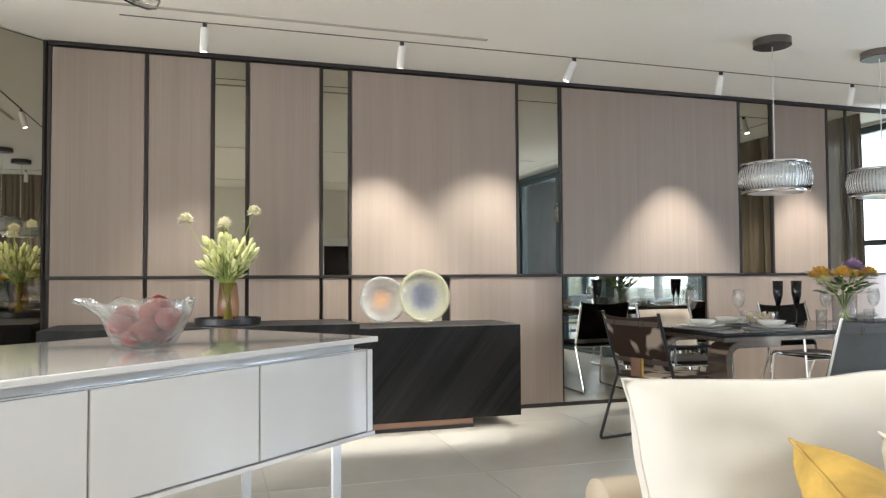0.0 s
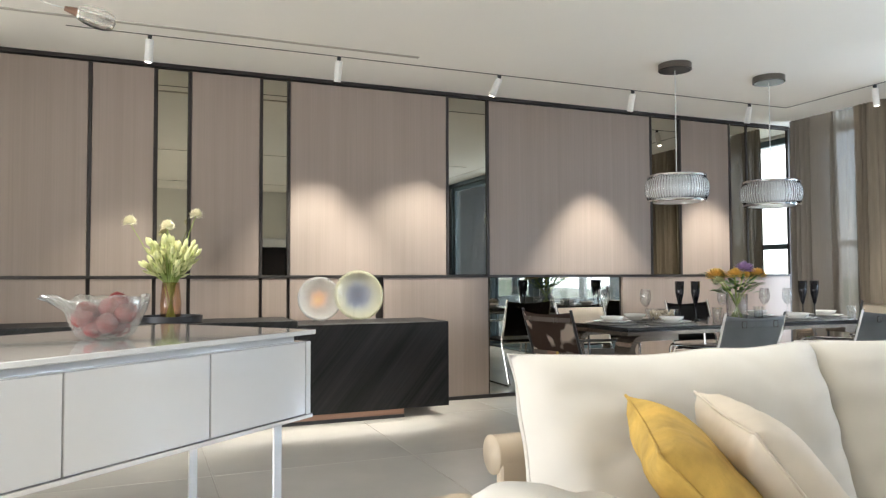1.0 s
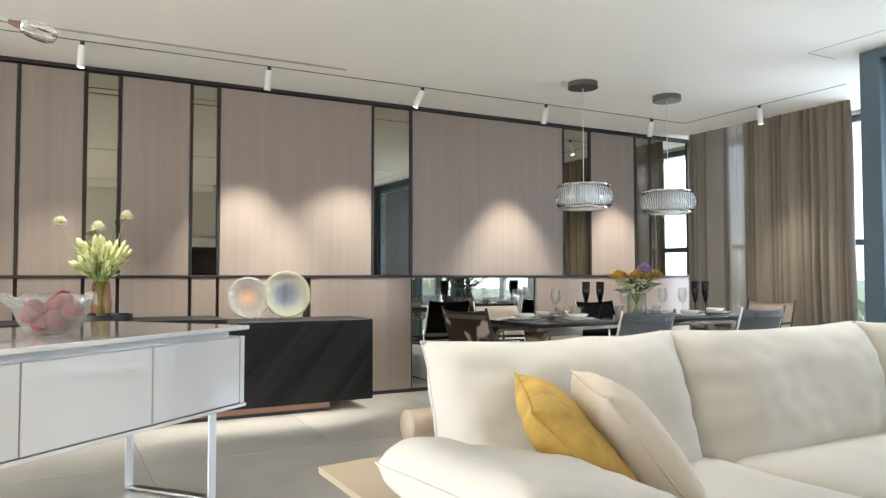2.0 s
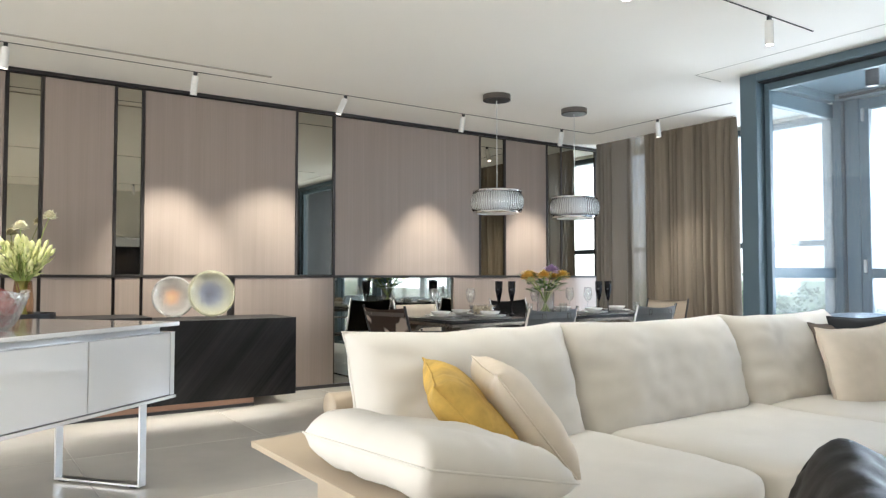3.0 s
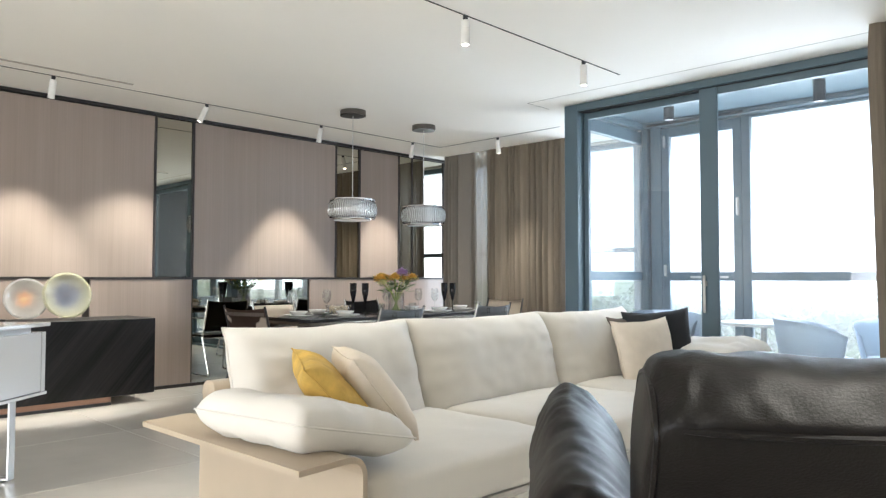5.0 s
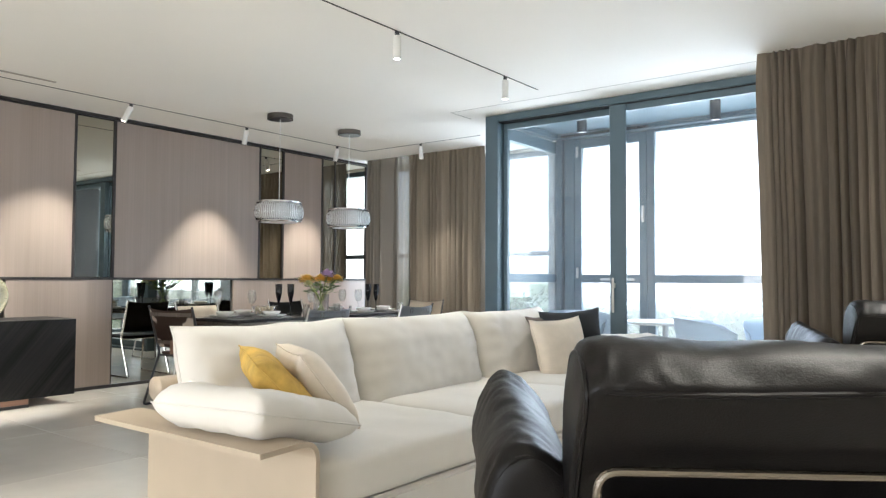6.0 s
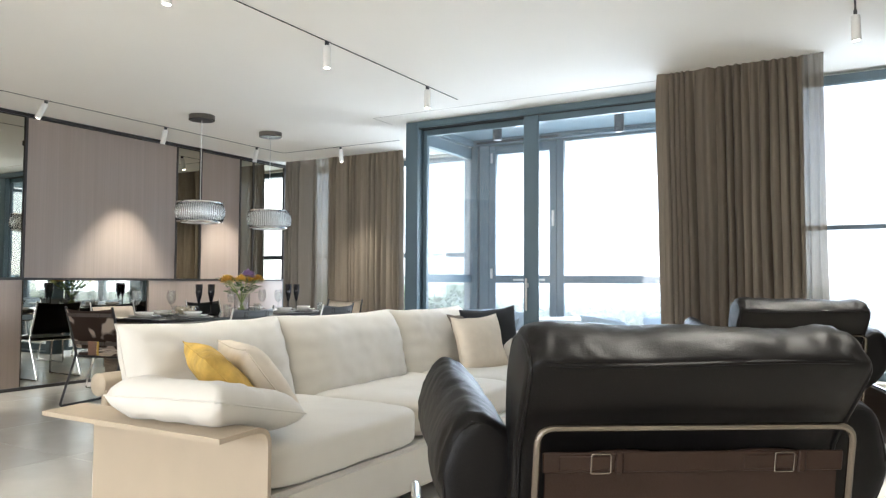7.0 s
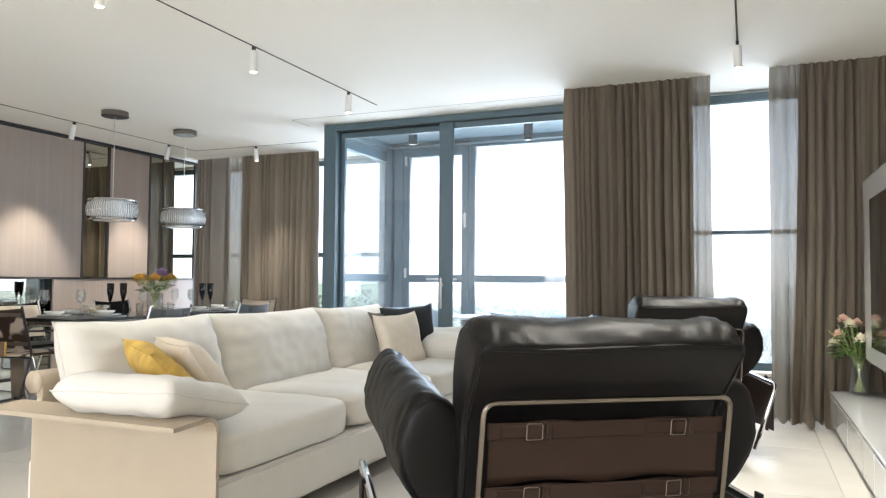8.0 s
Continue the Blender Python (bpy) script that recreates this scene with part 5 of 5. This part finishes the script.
# ---------------------------------------------------------------- dining chairs
more("cowhide", "brown_and_white_cowhide", (0.05, 0.025, 0.015), 0.7, second=(0.62, 0.52, 0.42), scale=(7, 7, 7), detail=1, bump=0.2, bump_scale=300)
M["cowhide"].node_tree.nodes["Color Ramp"].color_ramp.elements[0].position = 0.49
M["cowhide"].node_tree.nodes["Color Ramp"].color_ramp.elements[1].position = 0.52
more("greyleather", "blue_grey_leather", (0.19, 0.20, 0.205), 0.40, vary=0.12, scale=(8, 8, 8), bump=0.08, bump_scale=250)
more("creamleather", "cream_leather", (0.50, 0.43, 0.34), 0.45, vary=0.08, scale=(8, 8, 8), bump=0.08, bump_scale=250)


def dining_chair(m, hide, seat, frame_mat, label, tags=False, lining=""):
    t = thing("dining_chair", label, "chair", m, "chairs round the dining table")
    for s in (-1, 1):
        x = s * 0.25
        part("side_frame", tube(bend([(x, -0.29, 0.87), (x, -0.16, 0.45), (x, -0.33, 0.012), (x, 0.27, 0.012), (x, 0.22, 0.64), (x, -0.22, 0.66)], 0.035), 0.0105, 8), frame_mat, t)
    part("cross_bar", tube([(-0.25, 0.235, 0.43), (0.25, 0.235, 0.43)], 0.009, 8), frame_mat, t)
    part("cross_bar", tube([(-0.25, -0.16, 0.43), (0.25, -0.16, 0.43)], 0.009, 8), frame_mat, t)
    part("seat", soft(0.49, 0.44, 0.03, 6, 10, 0.003, 6, m=pose(0, 0.03, 0.452)), seat, t, smooth=True)
    bm = bmesh.new()
    rows = []
    for j in range(9):
        f = j / 8
        z = 0.50 + 0.355 * f
        row = []
        for k in range(15):
            u = k / 14
            y = -0.165 - 0.125 * f - 0.040 * math.sin(math.pi * u) * (0.4 + 0.6 * f)
            row.append(bm.verts.new((-0.258 + 0.516 * u, y, z - 0.020 * math.sin(math.pi * u) * (1 if j == 8 else 0))))
        rows.append(row)
    for a, b in zip(rows, rows[1:]):
        for k in range(14):
            bm.faces.new((a[k], a[k + 1], b[k + 1], b[k]))
    bmesh.ops.solidify(bm, geom=bm.faces[:], thickness=0.006)
    bmesh.ops.recalc_face_normals(bm, faces=bm.faces[:])
    back = part("backrest", bm, hide, t, smooth=True)
    if lining:
        lm = bmesh.new()
        rows = []
        for j in range(5):
            f = 0.04 + 0.92 * j / 4
            rows.append([lm.verts.new((-0.235 + 0.47 * k / 8, -0.152 - 0.125 * f - 0.040 * math.sin(math.pi * (0.045 + 0.91 * k / 8)) * (0.4 + 0.6 * f), 0.50 + 0.355 * f - 0.02 * f ** 6)) for k in range(9)])
        for a, b in zip(rows, rows[1:]):
            for k in range(8):
                lm.faces.new((a[k], a[k + 1], b[k + 1], b[k]))
        bmesh.ops.solidify(lm, geom=lm.faces[:], thickness=0.004)
        part("lining", lm, lining, back, "smooth leather inner face", smooth=True)
    for z in (0.80, 0.55):
        f = (z - 0.5) / 0.355
        line = [(-0.24 + 0.48 * k / 12, -0.176 - 0.125 * f - 0.044 * math.sin(math.pi * k / 12) * (0.4 + 0.6 * f), z) for k in range(13)]
        sm = bmesh.new()
        edges = [[sm.verts.new((p[0], p[1] - 0.003, p[2] + dz)) for p in line] for dz in (-0.016, 0.016)]
        for k in range(12):
            sm.faces.new((edges[0][k], edges[0][k + 1], edges[1][k + 1], edges[1][k]))
        bmesh.ops.solidify(sm, geom=sm.faces[:], thickness=0.004)
        st = part("strap", sm, "browncloth" if hide == "cowhide" else hide, back)
        for x in (-0.13, 0.13):
            part("buckle", tube(bend([(x - 0.018, -0.245 - 0.09 * f, z - 0.02), (x + 0.018, -0.245 - 0.09 * f, z - 0.02), (x + 0.018, -0.245 - 0.09 * f, z + 0.02), (x - 0.018, -0.245 - 0.09 * f, z + 0.02), (x - 0.018, -0.245 - 0.09 * f, z - 0.02)], 0.004, 2), 0.0018, 6), "darksteel", st)
    if tags:
        part("tag", box(-0.05, 0.04, -0.235, -0.231, 0.45, 0.57, 0.001), "copper", t, "brown card tag")
        part("tag", box(0.045, 0.065, -0.235, -0.231, 0.45, 0.57, 0.001), "yellow", t, "yellow card tag")
    return t


NEAR = "blue-grey leather sling chair with chrome frame at the dining table"
c1 = dining_chair(pose(3.52, 3.32, 0, 0, 0, 0), "greyleather", "greyleather", "steel", NEAR, True)
copy_thing(c1, pose(4.78, 3.36, 0, 0, 0, 0))
dining_chair(pose(2.88, 4.12, 0, 0, 0, -78), "cowhide", "cowhide", "black_metal", "brown and white cowhide sling chair at the table end", True, "leather")
c3 = dining_chair(pose(3.55, 4.80, 0, 0, 0, 180), "leather", "leather", "steel", "dark leather sling chair with pale inner back across the table", False, "creamleather")
c4 = dining_chair(pose(4.75, 4.80, 0, 0, 0, 180), "leather", "leather", "steel", "black leather sling chair with chrome frame across the table")
dining_chair(pose(5.86, 4.02, 0, 0, 0, 96), "creamleather", "creamleather", "black_metal", "cream leather sling chair at the far table end")

# ---------------------------------------------------------------- on the table
more("porcelain", "white_porcelain", (0.72, 0.70, 0.66), 0.2, vary=0.02)
more("mat", "grey_woven_placemat", (0.25, 0.24, 0.23), 0.85, vary=0.15, scale=(60, 60, 60))
more("shell", "cream_bread_crisps", (0.62, 0.50, 0.33), 0.8, vary=0.2, scale=(30, 30, 30))


def place(x, y):
    t = thing("place_setting_mat", "round grey woven placemat on the dining table", "placemat", pose(x, y, TZ + 0.001), group="placemats")
    part("mat", lathe([(0, 0), (0.185, 0), (0.187, 0.002), (0.185, 0.005), (0, 0.005)], 40), "mat", t)
    p = thing("dinner_plate", "white porcelain dinner plate on a placemat", "plate", pose(x, y, TZ + 0.006), group="dinner plates")
    part("plate", lathe([(0, 0), (0.08, 0), (0.085, 0.004), (0.138, 0.016), (0.14, 0.020), (0.085, 0.009), (0, 0.008)], 40), "porcelain", p, smooth=True)
    q = thing("soup_bowl", "small white porcelain bowl on a plate", "bowl", pose(x, y, TZ + 0.015), group="soup bowls")
    part("bowl", lathe([(0, 0), (0.045, 0), (0.075, 0.022), (0.088, 0.042), (0.084, 0.042), (0.07, 0.024), (0.04, 0.006), (0, 0.006)], 32), "porcelain", q, smooth=True)


for x in (3.52, 4.78):
    place(x, 3.83)
    place(x, 4.26)
place(3.16, 4.06)
place(5.33, 4.04)


def wine_glass(x, y, black=False, tumbler=False):
    if black:
        t = thing("champagne_flute", "black glass champagne flute on the dining table", "glass", pose(x, y, TZ + 0.001), group="black flutes")
        part("flute", lathe([(0, 0), (0.034, 0), (0.034, 0.003), (0.005, 0.010), (0.005, 0.11), (0.016, 0.135), (0.033, 0.215), (0.036, 0.31), (0.033, 0.31), (0.030, 0.215), (0.010, 0.14), (0, 0.138)], 24), "black_glass", t, smooth=True)
    elif tumbler:
        t = thing("water_glass", "clear water tumbler on the dining table", "glass", pose(x, y, TZ + 0.001), group="tumblers")
        part("tumbler", lathe([(0, 0), (0.032, 0), (0.038, 0.10), (0.0365, 0.10), (0.031, 0.006), (0, 0.006)], 24), "clear_glass", t, smooth=True)
    else:
        t = thing("wine_glass", "clear stemmed wine glass on the dining table", "glass", pose(x, y, TZ + 0.001), group="wine glasses")
        part("glass", lathe([(0, 0), (0.036, 0), (0.036, 0.003), (0.005, 0.009), (0.005, 0.10), (0.025, 0.115), (0.044, 0.155), (0.043, 0.20), (0.034, 0.245), (0.0328, 0.245), (0.0415, 0.20), (0.0425, 0.155), (0.023, 0.117), (0, 0.110)], 28), "clear_glass", t, smooth=True)


for x, y in ((3.75, 4.42), (4.45, 4.30), (5.12, 4.24), (4.98, 4.36), (3.32, 4.40)):
    wine_glass(x, y)
for x, y in ((3.93, 4.22), (4.02, 4.14), (5.05, 4.02), (5.14, 3.98)):
    wine_glass(x, y, black=True)
for x, y in ((4.20, 4.10), (4.62, 4.08), (5.42, 3.86)):
    wine_glass(x, y, tumbler=True)
gb = thing("glass_bowl", "clear glass bowl of cream crisps on the table", "bowl", pose(3.62, 4.06, TZ + 0.001))
part("bowl", lathe([(0, 0), (0.07, 0), (0.10, 0.03), (0.125, 0.10), (0.122, 0.10), (0.096, 0.032), (0.068, 0.006), (0, 0.006)], 36), "clear_glass", gb, smooth=True)
rng = random.Random(3)
bm = bmesh.new()
for k in range(60):
    r, a, z = 0.085 * math.sqrt(rng.random()), rng.uniform(0, 6.28), rng.uniform(0.03, 0.085)
    b0 = bmesh.new()
    bmesh.ops.create_icosphere(b0, subdivisions=1, radius=1)
    b0.transform(pose(r * math.cos(a), r * math.sin(a), z, rng.uniform(0, 180), rng.uniform(0, 180), 0) @ Matrix.Diagonal((0.022, 0.016, 0.008, 1)))
    tmp = bpy.data.meshes.new("tmp")
    b0.to_mesh(tmp)
    bm.from_mesh(tmp)
    bpy.data.meshes.remove(tmp)
    b0.free()
part("crisps", bm, "shell", gb, "heap of cream crisps", smooth=True)

more("orange", "orange_yellow_petal", (0.80, 0.50, 0.10), 0.7, vary=0.3, scale=(25, 25, 25))
more("purple", "lilac_petal", (0.42, 0.28, 0.48), 0.7, vary=0.2, scale=(30, 30, 30))
bouquet = thing("flower_vase", "clear glass vase of orange and lilac flowers on the table", "vase", pose(4.36, 4.05, TZ + 0.001) @ Matrix.Diagonal((1.2, 1.2, 0.94, 1)))
part("vessel", lathe([(0, 0), (0.062, 0), (0.066, 0.008), (0.070, 0.22), (0.067, 0.22), (0.062, 0.012), (0, 0.010)], 36), "clear_glass", bouquet, smooth=True)
heads = [(-0.16, 0.02, 0.37, 0.075, "orange"), (-0.09, -0.08, 0.38, 0.07, "orange"), (0.02, -0.05, 0.43, 0.075, "purple"), (0.15, -0.04, 0.38, 0.07, "orange"), (0.17, 0.07, 0.36, 0.065, "orange"), (-0.05, 0.10, 0.38, 0.06, "orange"), (0.08, 0.10, 0.38, 0.06, "bud"), (-0.19, -0.04, 0.33, 0.05, "bud")]
for i, (x, y, z, r, mat) in enumerate(heads):
    part("stem", tube([(-x * 0.25, -y * 0.25, 0.02), (x * 0.3, y * 0.3, 0.22), (x, y, z)], 0.005, 6), "stem", bouquet)
    b = petal_ball(r, 70, i, 0.32)
    b.transform(Matrix.Translation((x, y, z)))
    part("bloom", b, mat, bouquet)
rng = random.Random(9)
for k in range(130):
    a, r, z = k * 2.4, 0.18 * math.sqrt(rng.random()), rng.uniform(0.22, 0.38)
    p = Vector((math.cos(a) * r * (z / 0.38), math.sin(a) * r * (z / 0.38), z))
    u = Vector((math.cos(a), math.sin(a), rng.uniform(0.1, 1.2))).normalized() * rng.uniform(0.05, 0.09)
    w = u.cross(Vector((0, 0, 1))).normalized() * 0.014
    part("leaf", blade(p, u, w), "leafgreen", bouquet)

# ---------------------------------------------------------------- floor tiles
TILE, JOINT = 1.2, 0.003
tile_mesh = bpy.data.meshes.new("tile")
b = box(0, TILE - JOINT, 0, TILE - JOINT, -0.012, 0.0, 0.0015)
b.to_mesh(tile_mesh)
b.free()
tile_mesh.materials.append(M["tile"])
for i in range(int((7.0 - XWEST) / TILE) + 1):
    for j in range(8):
        x, y = XWEST + 0.1 + i * TILE, -3.4 + j * TILE
        ob = new("tile", tile_mesh)
        ob.location = (x, y, 0)
        ob.parent = floor
